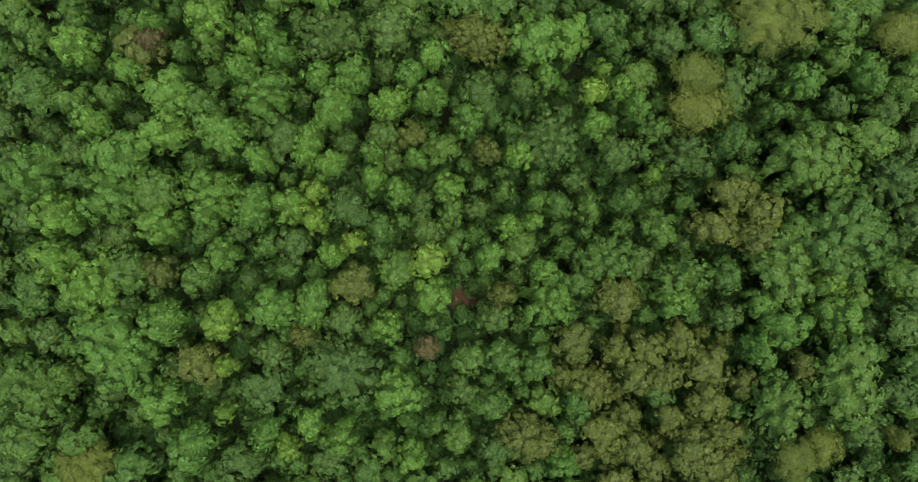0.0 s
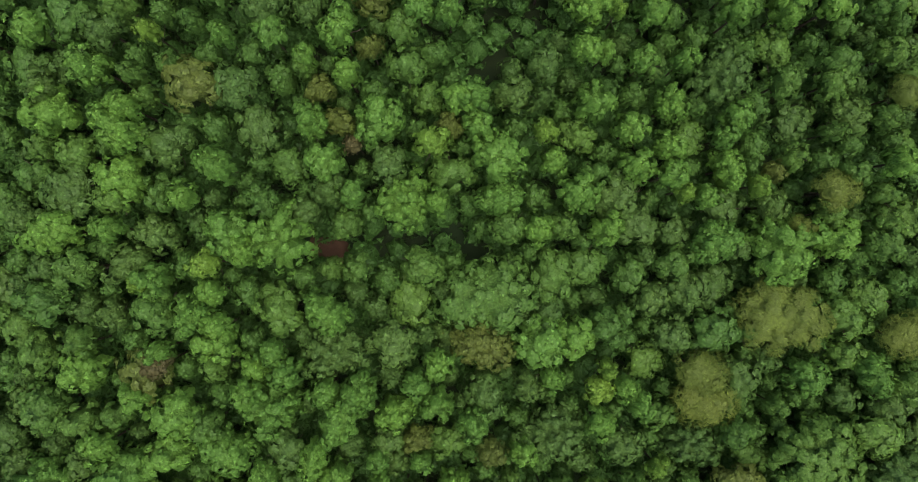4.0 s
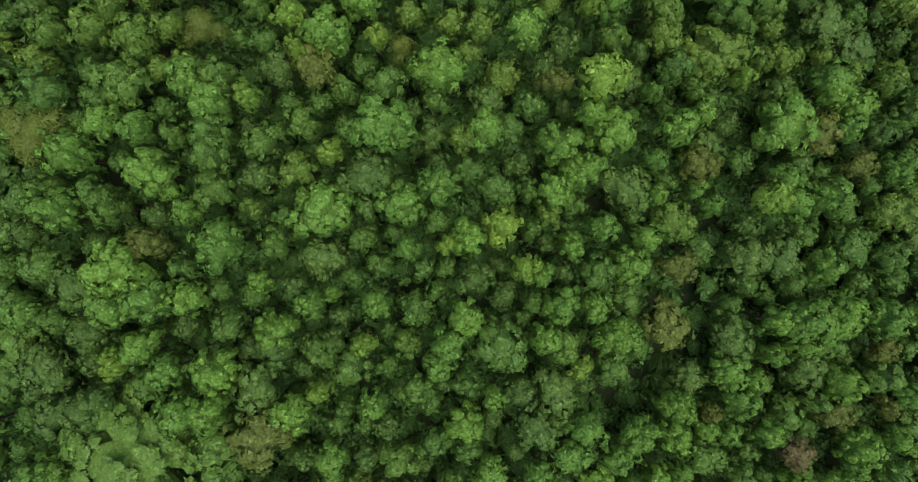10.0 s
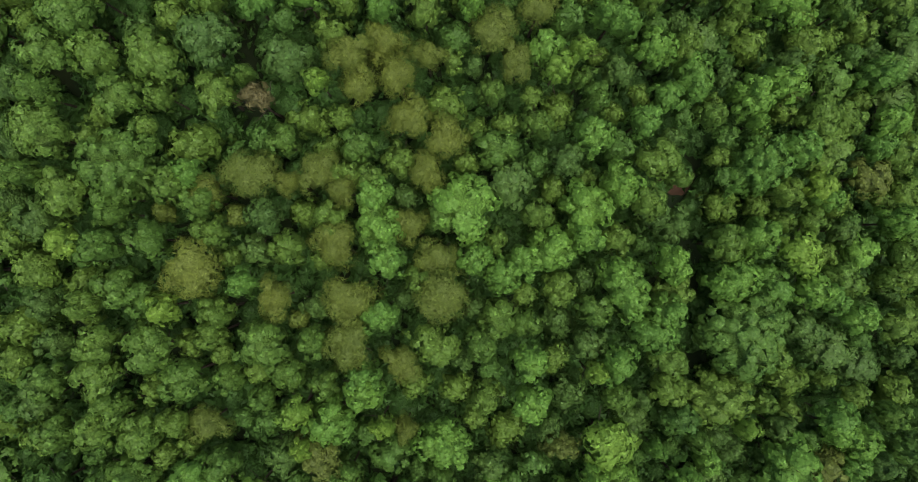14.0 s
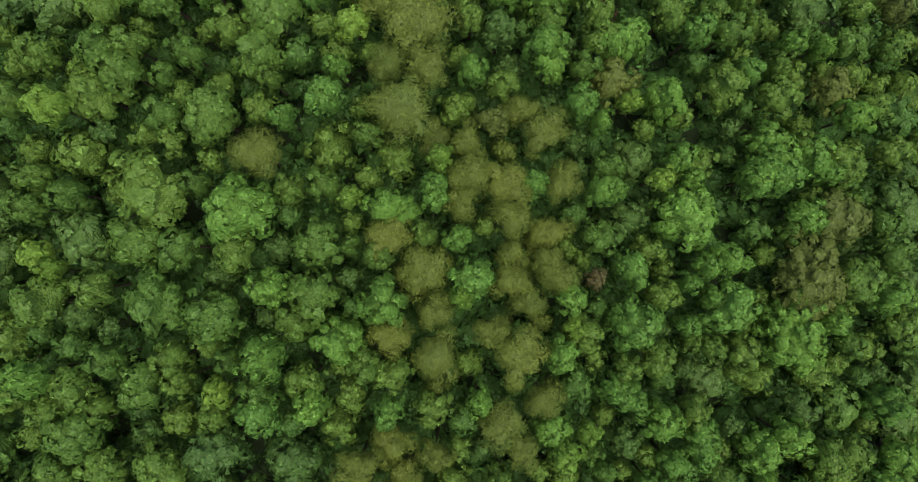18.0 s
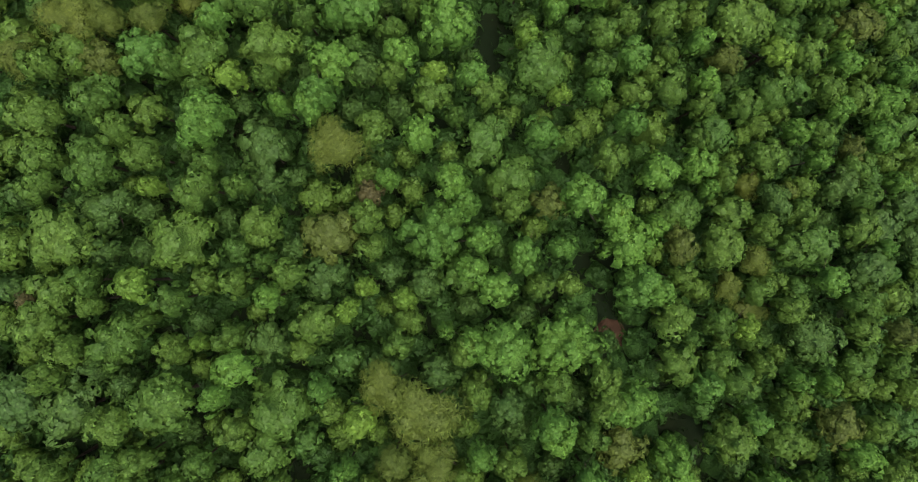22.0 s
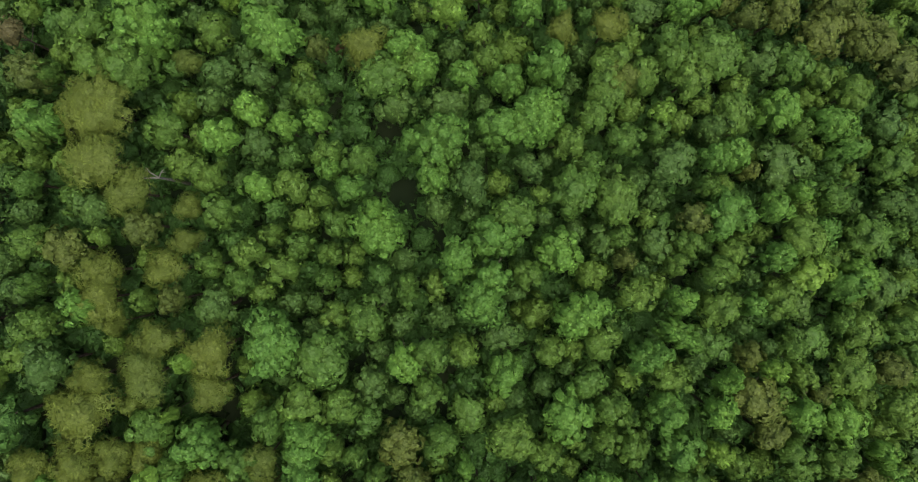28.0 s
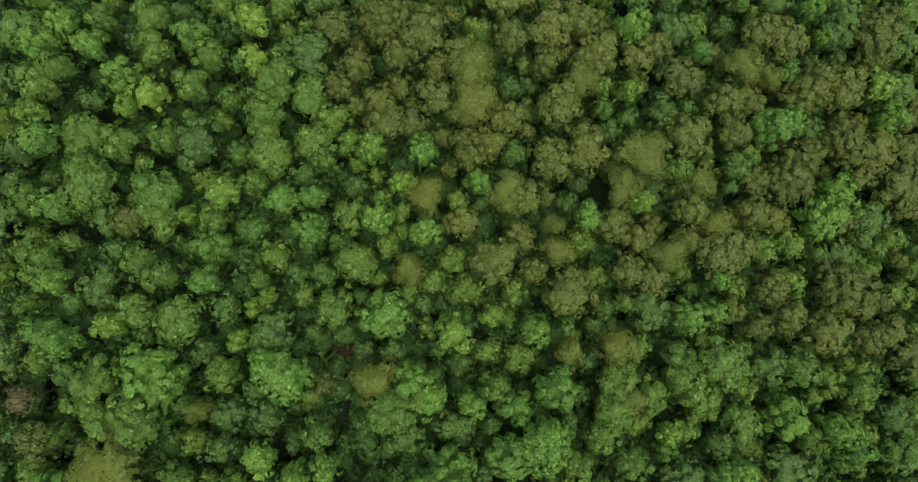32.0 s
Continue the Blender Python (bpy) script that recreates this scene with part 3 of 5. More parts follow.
stand("bright", [(32.0, 81.6, 1.5), (-0.9, 82.2, 1.9), (-42.5, 83.2, 1.7), (12.6, 83.2, 1.6), (-9.7, 83.9, 1.5), (-15.8, 83.9, 1.5), (-27.5, 84.5, 1.7), (-13.8, 85.0, 0.9), (-20.6, 86.1, 1.2), (6.8, 86.5, 1.3), (-6.6, 89.2, 1.4), (9.7, 89.4, 1.4), (-0.6, 90.1, 1.8), (18.0, 90.3, 1.6), (-1.2, 91.2, 1.2), (13.1, 91.4, 1.7), (-27.0, 92.7, 1.4), (24.2, 93.7, 1.3), (34.3, 94.2, 2.0), (18.8, 94.7, 1.3), (7.8, 95.0, 1.9), (22.9, 95.4, 1.3), (32.9, 96.6, 1.6), (18.4, 98.2, 1.4), (-31.1, 100.3, 1.5), (-34.2, 100.8, 1.7), (0.8, 100.9, 1.9), (20.5, 101.4, 1.9), (39.8, 102.0, 1.5), (11.5, 102.7, 1.5)], 1.4)
stand("bright", [(-24.4, 102.8, 2.0), (23.6, 103.3, 1.6), (-26.3, 104.7, 1.8), (17.9, 105.0, 1.1), (38.5, 105.8, 2.0), (38.3, 107.0, 2.0), (4.8, 110.4, 1.9), (-10.8, 112.1, 1.7), (-10.8, 113.6, 1.7), (13.7, 114.0, 1.8), (4.7, 114.5, 1.9), (40.4, 117.8, 1.7), (-9.3, 119.4, 1.7), (37.6, 119.9, 1.6), (34.8, 121.0, 1.9), (-21.1, 122.3, 1.4), (19.0, 123.7, 1.8), (4.3, 124.0, 1.8), (-8.8, 124.4, 1.7), (-0.6, 124.4, 1.7), (41.1, 124.8, 2.0), (10.0, 126.4, 1.8), (-9.9, 130.4, 1.7), (36.7, 130.5, 1.6), (-25.3, 131.8, 1.4), (33.2, 135.5, 1.9), (10.7, 135.9, 1.9), (43.2, 136.3, 1.7), (16.2, 137.9, 1.7), (28.3, 138.1, 0.9)], 1.4)
stand("bright", [(44.3, 139.0, 2.0), (18.3, 140.1, 1.7), (31.0, 142.1, 1.9), (6.0, 144.2, 1.8), (-9.0, 147.0, 1.4), (-20.0, 147.1, 1.9), (-1.0, 147.5, 1.3), (-15.7, 147.6, 1.6), (-38.6, 150.5, 1.6), (6.8, 151.3, 1.8), (36.9, 153.4, 1.6), (19.8, 153.7, 1.2), (7.7, 156.7, 1.5), (19.8, 157.9, 1.2), (-1.8, 158.6, 2.0), (13.8, 159.4, 1.8), (21.7, 159.7, 1.5), (25.6, 160.2, 1.7), (-2.9, 162.3, 1.4), (21.6, 164.6, 1.4), (33.3, 164.7, 1.9), (-7.5, 164.7, 1.4), (-9.3, 165.2, 1.7), (-5.0, 165.9, 1.4), (11.8, 166.8, 1.3), (10.9, 166.8, 1.5), (-5.0, 167.0, 1.4), (4.2, 167.5, 1.5), (20.0, 168.0, 1.2), (27.2, 168.2, 1.9)], 1.4)
stand("bright", [(36.0, 169.2, 1.3), (19.1, 170.2, 1.8), (-18.4, 173.0, 1.2), (10.8, 173.4, 1.2), (-14.7, 174.9, 2.0), (8.8, 175.1, 1.8), (39.2, 175.2, 1.8), (-13.7, 177.5, 1.1), (-1.5, 177.9, 1.4), (6.0, 179.0, 1.8), (27.0, 179.5, 1.6), (5.4, 180.6, 1.8), (36.3, 182.8, 1.3), (32.7, 183.1, 1.3), (21.3, 183.3, 1.6), (-25.0, 184.4, 1.4), (-16.2, 184.5, 1.4), (-23.7, 186.7, 1.9), (-2.3, 188.2, 1.7), (-4.8, 189.7, 0.9), (-20.9, 193.0, 1.4), (16.6, 193.0, 1.7), (0.2, 193.5, 1.8), (37.8, 193.8, 1.7), (-2.3, 195.3, 1.8), (2.9, 196.7, 1.8), (44.8, 197.2, 1.2), (6.7, 197.4, 1.4), (-1.4, 198.4, 1.5), (16.6, 199.5, 1.3)], 1.4)
stand("bright", [(-2.9, 201.7, 1.5), (11.3, 201.8, 1.9), (23.0, 203.6, 1.0), (-4.3, 203.9, 1.8), (-10.4, 204.0, 1.2), (8.1, 204.8, 2.0), (47.7, 204.8, 1.4), (17.2, 205.2, 2.0), (21.8, 206.2, 2.0), (36.7, 207.2, 1.4), (-7.4, 208.6, 1.8), (4.8, 209.0, 1.7), (45.7, 210.3, 1.8), (33.9, 210.3, 1.4), (14.1, 210.4, 1.6), (-20.3, 210.8, 1.2), (-17.7, 211.0, 1.7), (-16.7, 212.1, 1.7), (40.2, 213.2, 1.7), (10.7, 213.6, 1.4), (23.1, 215.2, 1.6), (-1.3, 215.5, 1.8), (-9.2, 216.3, 1.6), (14.9, 217.5, 1.9), (48.5, 217.7, 1.8), (40.5, 218.4, 1.6), (-26.5, 218.8, 1.7), (22.3, 219.5, 1.6), (-15.8, 219.8, 1.2), (-19.6, 222.5, 1.8)], 1.4)
stand("bright", [(6.5, 222.7, 1.7), (46.8, 224.8, 1.6), (-10.7, 225.4, 1.4), (3.8, 225.6, 1.6), (15.8, 225.7, 1.5), (-1.9, 226.5, 1.6), (45.6, 227.2, 1.5), (-31.3, 227.2, 1.5), (-4.0, 229.1, 1.1), (-19.7, 229.4, 1.9), (-42.2, 229.7, 1.4), (-31.7, 229.7, 1.5), (-20.1, 231.4, 2.0), (33.4, 232.6, 1.4), (34.5, 232.7, 1.8), (23.7, 233.5, 1.9), (24.8, 236.2, 1.4), (25.9, 236.8, 1.2), (-10.0, 239.7, 1.9), (28.6, 245.0, 1.4), (19.8, 245.7, 1.7), (-39.8, 245.9, 1.8), (-1.0, 248.2, 2.0), (-5.2, 248.8, 1.3), (31.2, 250.2, 1.8), (-4.6, 250.6, 2.0), (37.9, 253.1, 1.8), (-13.3, 255.4, 1.3), (31.4, 256.0, 1.8), (-15.7, 257.5, 1.6)], 1.4)
stand("bright", [(-24.7, 257.6, 1.7), (34.9, 257.8, 1.5), (-18.0, 259.6, 1.3), (24.3, 261.5, 1.8), (26.5, 261.9, 1.8), (-28.6, 262.7, 2.0), (-22.3, 263.8, 1.6), (-19.4, 264.5, 1.4), (-26.0, 265.6, 1.9), (-4.0, 270.3, 1.7), (-8.5, 270.9, 1.9), (3.0, 278.1, 1.8), (6.6, 278.4, 1.1), (24.1, 280.0, 1.5), (25.0, 283.4, 1.5), (-32.6, 283.8, 1.7), (-47.0, 283.9, 1.6), (-9.3, 289.1, 1.8), (-14.5, 290.7, 1.8), (9.3, 290.8, 1.8), (-48.0, 291.7, 1.9), (-25.1, 292.6, 1.9), (-21.7, 293.0, 1.6), (-3.1, 294.8, 1.4), (-9.7, 298.4, 1.8), (-15.4, 298.8, 1.7), (-49.7, 299.1, 2.0), (34.8, 302.7, 1.9), (34.5, 308.5, 1.2), (-45.5, 309.3, 1.8)], 1.4)
stand("bright", [(-47.7, 311.3, 1.7), (23.4, 311.0, 1.5), (37.8, 316.6, 1.6)], 1.4)
stand("dull", [(-15.9, -26.8, 2.4), (-26.3, -26.0, 2.7), (4.9, -26.5, 2.4), (48.6, -22.3, 2.4), (25.4, -19.0, 2.1), (0.4, -19.0, 2.2), (-23.4, -17.8, 3.1), (-40.5, -16.7, 2.3), (-14.7, -15.7, 4.3), (-14.2, -9.6, 2.3), (33.3, -9.2, 2.0), (4.4, -9.3, 2.2), (-3.8, 1.5, 2.3), (-13.1, 4.1, 2.8), (2.2, 4.3, 1.7), (-4.8, 5.0, 1.7), (23.9, 6.2, 1.6), (52.2, 7.6, 3.4), (-8.0, 9.9, 1.7), (28.1, 10.8, 3.3), (19.4, 11.0, 2.7), (-13.6, 11.7, 1.8), (-20.2, 11.8, 2.7), (-8.9, 12.5, 2.2), (10.8, 12.6, 3.8), (51.3, 15.9, 2.3), (46.1, 17.1, 2.1), (2.4, 17.7, 2.6), (7.6, 18.6, 1.9), (33.8, 19.0, 2.7)], -0.6)
stand("dull", [(-14.8, 23.4, 3.3), (-8.1, 24.3, 2.8), (25.4, 24.4, 2.6), (-38.2, 27.8, 1.7), (-41.3, 28.5, 2.0), (22.5, 28.9, 2.2), (26.6, 30.2, 2.6), (-45.7, 32.8, 2.0), (-36.2, 33.4, 2.3), (-33.3, 36.5, 2.3), (-28.4, 37.7, 1.6), (-47.5, 38.3, 2.0), (-17.5, 39.0, 2.0), (36.6, 40.0, 2.0), (17.7, 41.1, 2.8), (-42.1, 41.2, 2.9), (-14.7, 41.4, 1.8), (-8.6, 44.3, 2.3), (-31.4, 46.1, 2.6), (-21.9, 47.7, 2.6), (-43.7, 51.7, 1.9), (8.7, 51.7, 1.4), (5.4, 51.9, 2.0), (-24.0, 52.2, 2.5), (29.5, 55.0, 3.4), (9.0, 55.3, 2.0), (21.0, 55.9, 1.7), (-36.8, 57.4, 2.2), (-20.7, 59.7, 2.5), (-16.3, 60.0, 1.9)], -0.6)
stand("dull", [(-43.8, 63.1, 2.4), (-11.0, 67.8, 1.6), (6.6, 70.0, 2.6), (9.4, 70.9, 1.6), (-41.5, 72.8, 2.4), (-37.5, 73.9, 2.1), (4.7, 74.0, 1.9), (8.4, 74.1, 2.6), (36.6, 75.7, 2.1), (23.2, 75.9, 2.0), (-42.1, 77.5, 2.6), (-19.7, 79.5, 2.1), (-14.0, 80.0, 1.5), (26.9, 80.5, 2.5), (-37.3, 81.3, 2.0), (0.0, 86.2, 1.8), (33.5, 88.1, 2.7), (-15.0, 88.3, 2.4), (28.3, 88.6, 2.3), (-42.0, 90.8, 1.4), (15.7, 95.5, 2.7), (-20.6, 95.9, 1.7), (-4.5, 100.4, 1.5), (43.9, 101.8, 1.7), (1.0, 103.8, 1.8), (-18.2, 106.0, 1.7), (32.3, 106.1, 1.6), (7.0, 107.4, 1.5), (-40.3, 111.6, 1.9), (10.8, 115.9, 1.8)], -0.6)
stand("dull", [(34.9, 116.8, 2.3), (-38.4, 117.1, 1.6), (-15.2, 120.1, 1.4), (-39.1, 120.5, 1.6), (-20.5, 125.3, 1.6), (38.9, 127.1, 1.6), (19.5, 127.7, 1.8), (-39.2, 127.8, 1.9), (-19.5, 128.3, 1.6), (17.1, 129.0, 1.8), (2.6, 131.4, 2.3), (8.2, 133.7, 1.8), (13.4, 142.5, 1.8), (-17.4, 142.5, 2.5), (-24.1, 143.6, 2.9), (33.0, 144.4, 1.9), (-35.2, 155.9, 1.6), (-35.3, 162.2, 2.6), (13.6, 164.2, 1.8), (45.2, 167.1, 2.0), (1.0, 182.2, 2.0), (-37.4, 183.0, 2.9), (-5.5, 185.4, 2.0), (-10.9, 186.4, 1.7), (-35.7, 186.8, 1.6), (35.2, 187.4, 2.6), (11.5, 188.0, 1.2), (-21.1, 188.8, 1.9), (-6.7, 194.0, 2.0), (-16.2, 194.8, 2.0)], -0.6)
stand("dull", [(-35.1, 197.2, 1.4), (31.1, 202.4, 2.0), (-21.9, 203.7, 1.7), (40.2, 204.3, 2.1), (-22.0, 206.8, 2.6), (-12.9, 214.9, 1.8), (26.3, 215.6, 1.3), (-41.1, 220.4, 2.5), (-11.2, 222.2, 1.2), (-13.6, 237.3, 1.9), (-42.7, 240.6, 2.3), (11.3, 252.0, 1.7), (17.6, 252.0, 2.1), (-39.8, 255.5, 1.8), (-8.3, 256.1, 1.6), (49.5, 257.0, 2.0), (-3.4, 258.3, 2.3), (2.8, 260.1, 1.7), (33.5, 260.9, 2.9), (19.5, 260.9, 2.8), (-25.2, 261.9, 1.9), (24.5, 264.9, 1.8), (-30.2, 266.6, 1.6), (48.4, 266.7, 2.8), (-11.4, 266.7, 2.0), (-25.7, 269.7, 2.0), (-29.7, 269.8, 1.9), (31.0, 273.1, 2.2), (-25.7, 278.2, 2.7), (11.3, 280.3, 1.4)], -0.6)
stand("dull", [(-43.0, 283.3, 2.3), (46.7, 290.3, 2.8), (-43.8, 290.5, 2.0), (7.3, 292.5, 1.5), (-35.1, 299.1, 2.8), (18.7, 303.6, 1.9), (0.7, 306.1, 1.5), (-23.3, 310.1, 3.1), (-31.0, 313.1, 1.7), (20.2, 313.7, 2.3), (42.2, 314.5, 2.4)], -0.6)
stand("brown", [(32.1, -28.0, 3.3), (22.6, -26.4, 2.5), (29.4, -26.0, 2.9), (9.0, -25.1, 3.5), (18.2, -24.3, 2.9), (33.5, -23.6, 2.1), (26.8, -22.5, 2.3), (31.6, -20.2, 2.9), (16.7, -18.5, 3.3), (22.5, -16.8, 2.5), (26.0, -16.7, 2.1), (13.0, -16.9, 1.6), (31.8, -15.8, 3.1), (42.2, -15.2, 2.0), (-30.3, -14.0, 2.7), (20.3, -13.9, 2.0), (23.8, -13.4, 2.5), (14.7, -12.7, 2.6), (27.6, -12.2, 2.6), (-18.6, -10.9, 1.5), (20.0, -7.1, 3.0), (5.4, -6.4, 1.8), (-12.8, -5.1, 2.7), (-33.7, -3.2, 1.8), (35.8, 0.8, 2.4), (31.8, 1.9, 2.8), (37.1, 3.6, 2.7), (33.7, 5.8, 2.7), (3.2, 10.8, 1.7), (-5.7, 12.6, 1.8)], 0.2)
stand("brown", [(-35.0, 21.4, 2.8), (2.1, 23.8, 3.2), (36.3, 44.0, 1.3), (-1.7, 48.3, 1.5), (-13.3, 48.5, 1.6), (-15.3, 51.6, 1.6), (-28.1, 52.1, 3.0), (-10.0, 56.2, 1.3), (-9.9, 62.4, 2.8), (40.3, 70.5, 1.9), (-21.0, 70.9, 2.9), (25.7, 71.1, 1.4), (46.5, 71.5, 1.6), (45.8, 77.8, 1.7), (21.4, 80.5, 2.7), (21.2, 87.1, 1.9), (-30.8, 89.8, 1.7), (23.1, 97.8, 1.9), (41.9, 98.0, 1.7), (37.1, 101.5, 2.3), (7.9, 105.8, 1.5), (-15.1, 106.2, 2.0), (42.4, 132.8, 2.3), (33.5, 158.1, 3.8), (37.5, 164.4, 3.0), (0.3, 173.1, 1.7), (12.4, 177.8, 2.5), (37.5, 178.3, 2.3), (46.1, 187.8, 1.7), (19.6, 197.6, 1.9)], 0.2)
stand("brown", [(-15.6, 198.6, 2.6), (5.6, 202.0, 1.8), (41.4, 208.4, 1.4), (-35.9, 214.4, 1.7), (25.6, 217.7, 1.7), (42.9, 223.2, 2.4), (-9.2, 228.0, 1.8), (-37.3, 229.1, 1.7), (30.4, 230.7, 2.1), (-10.4, 231.5, 2.3), (37.3, 234.3, 1.4), (28.2, 234.8, 2.8), (47.5, 236.6, 2.2), (28.4, 239.2, 1.8), (-32.2, 246.5, 1.3), (13.6, 250.1, 1.4), (-42.3, 251.5, 2.1), (-35.6, 253.5, 1.8), (21.8, 254.7, 1.7), (28.9, 260.3, 1.4), (-46.6, 268.6, 1.8), (-18.9, 273.2, 1.3), (51.0, 273.6, 3.0), (44.4, 276.0, 2.0), (49.1, 276.5, 2.4), (39.2, 277.0, 2.7), (29.0, 278.0, 1.9), (33.7, 279.2, 2.3), (26.2, 280.1, 1.8), (7.0, 282.2, 2.9)], 0.2)
stand("brown", [(41.3, 282.4, 3.5), (31.6, 282.6, 1.9), (13.8, 284.7, 2.2), (-1.4, 286.1, 2.8), (25.9, 286.7, 3.0), (12.6, 290.1, 2.2), (-41.1, 290.2, 1.7), (21.8, 291.5, 2.2), (29.1, 291.5, 2.3), (2.0, 293.1, 2.2), (51.3, 294.9, 2.9), (34.9, 295.9, 3.2), (5.4, 297.6, 2.6), (-4.0, 297.8, 1.8), (9.5, 299.0, 2.9), (38.4, 298.9, 2.0), (-4.7, 299.5, 1.8), (-2.0, 299.6, 2.2), (48.6, 299.8, 2.9), (22.2, 300.6, 3.0), (43.7, 300.6, 3.2), (-10.7, 301.6, 1.8), (27.4, 301.3, 2.3), (-13.8, 301.8, 2.6), (0.0, 302.3, 2.2), (6.5, 304.1, 2.9), (-14.8, 304.5, 2.0), (-8.1, 304.9, 2.5), (26.7, 304.8, 2.3), (30.1, 305.3, 2.1)], 0.2)
stand("brown", [(37.7, 306.8, 3.2), (43.0, 307.2, 2.8), (20.9, 307.5, 2.6), (-17.4, 308.2, 2.1), (-8.1, 308.4, 1.8), (4.8, 309.2, 1.8), (-5.4, 309.8, 2.2), (-12.2, 310.3, 2.2), (15.9, 310.1, 2.2), (11.0, 310.7, 2.6), (18.0, 311.2, 2.2), (0.7, 311.9, 2.2), (-9.4, 312.4, 2.9), (-20.1, 312.8, 2.1), (34.6, 312.7, 2.7), (5.5, 313.4, 2.6), (-14.1, 313.7, 3.2), (31.3, 313.6, 2.3), (8.6, 314.0, 2.2), (48.9, 314.5, 3.3)], 0.2)
stand("lime", [(-20.5, -24.7, 1.6), (-27.4, -19.8, 1.4), (-27.4, -14.5, 1.5), (-27.4, -9.0, 2.1), (44.3, -4.8, 1.6), (-3.5, -2.0, 2.3), (-12.6, 0.1, 1.5), (-16.7, 2.8, 1.7), (-16.6, 6.1, 1.6), (23.5, 8.3, 1.4), (16.1, 18.1, 1.9), (17.0, 20.5, 1.3), (-34.5, 31.3, 1.2), (-27.8, 33.4, 1.7), (25.3, 41.6, 1.3), (34.0, 42.3, 1.4), (-3.6, 46.5, 1.8), (8.8, 47.8, 1.4), (-31.9, 56.9, 1.2), (16.7, 61.1, 1.2), (-15.3, 75.2, 1.1), (11.1, 76.8, 1.3), (-34.4, 78.1, 1.3), (-34.8, 79.1, 1.0), (-11.0, 79.9, 1.2), (5.0, 87.3, 1.6), (-2.9, 89.5, 1.1), (2.6, 91.5, 2.1), (31.3, 94.4, 2.0), (-13.7, 98.2, 1.2)], 1.2)
stand("lime", [(-20.9, 103.1, 1.4), (12.6, 106.1, 2.3), (27.6, 106.7, 1.3), (-16.3, 107.3, 1.0), (-9.2, 108.8, 1.2), (-16.9, 110.5, 1.4), (11.1, 113.1, 1.2), (-28.2, 120.1, 1.4), (32.7, 124.8, 2.3), (-35.9, 125.9, 1.5), (36.1, 131.5, 1.9), (-14.5, 139.9, 1.2), (7.1, 142.1, 1.5), (9.4, 144.2, 1.2), (-23.6, 149.1, 1.3), (7.9, 154.0, 1.2), (-2.6, 157.0, 1.1), (-36.9, 159.7, 1.0), (-38.7, 160.9, 1.6), (-12.5, 165.8, 1.2), (16.7, 168.0, 1.4), (-4.5, 169.5, 1.4), (-37.0, 173.2, 1.8), (13.8, 175.6, 1.2), (-12.6, 181.9, 1.7), (-26.7, 189.0, 0.8), (26.5, 189.0, 1.3), (-13.9, 191.6, 1.1), (-8.8, 192.6, 1.2), (-12.3, 193.8, 1.1)], 1.2)
stand("lime", [(-32.1, 194.2, 1.6), (12.3, 202.7, 1.5), (-31.0, 202.9, 1.1), (6.7, 213.0, 1.2), (-25.0, 213.4, 1.7), (-5.8, 214.9, 1.4), (31.8, 219.1, 1.7), (3.4, 219.3, 1.4), (39.8, 220.4, 1.1), (-33.1, 227.7, 1.6), (23.9, 229.0, 1.5), (-33.3, 229.1, 1.8), (-31.7, 235.8, 0.7), (30.5, 237.9, 1.4), (-30.7, 240.6, 1.2), (35.4, 248.3, 2.2), (18.3, 266.6, 1.4), (-28.6, 277.7, 1.3), (-6.0, 277.9, 2.1), (-41.0, 279.5, 1.5), (-1.8, 279.7, 1.4), (-27.6, 280.9, 1.1), (-25.7, 282.1, 1.1), (-34.9, 290.9, 1.0), (15.5, 292.5, 1.5), (-31.4, 293.5, 2.0), (-12.0, 294.7, 1.4), (-18.0, 299.4, 1.4), (-50.4, 301.7, 1.6), (-42.0, 302.7, 1.4)], 1.2)
stand("lime", [(-40.0, 304.4, 2.0), (14.5, 305.6, 1.5), (-28.5, 308.6, 1.8), (48.8, 308.1, 2.1), (-28.6, 312.9, 2.1), (40.4, 313.9, 1.2)], 1.2)
stand("olive", [(40.8, -26.4, 2.8), (-43.3, -26.2, 3.5), (43.8, -24.6, 2.4), (51.9, -23.0, 1.6), (28.9, 16.3, 3.1), (28.4, 20.4, 2.8), (51.9, 24.8, 2.6), (37.9, 27.0, 4.9), (39.5, 37.7, 1.5), (43.3, 41.7, 2.5), (50.2, 52.7, 1.8), (-39.8, 99.5, 2.6), (-7.1, 108.3, 1.2), (-25.0, 109.5, 1.9), (-7.5, 114.7, 1.7), (-12.0, 116.8, 2.3), (-3.5, 120.9, 2.4), (-12.1, 120.9, 2.3), (-18.4, 121.0, 1.7), (-25.7, 123.7, 2.4), (-13.1, 126.0, 1.9), (-6.7, 127.6, 1.7), (-24.1, 130.2, 1.6), (-12.5, 130.6, 1.4), (-17.1, 131.2, 1.1), (-20.3, 132.0, 2.2), (-14.4, 132.1, 1.9), (-5.0, 132.3, 1.7), (-3.4, 135.4, 2.0), (-6.5, 137.1, 2.0)], 0.4)
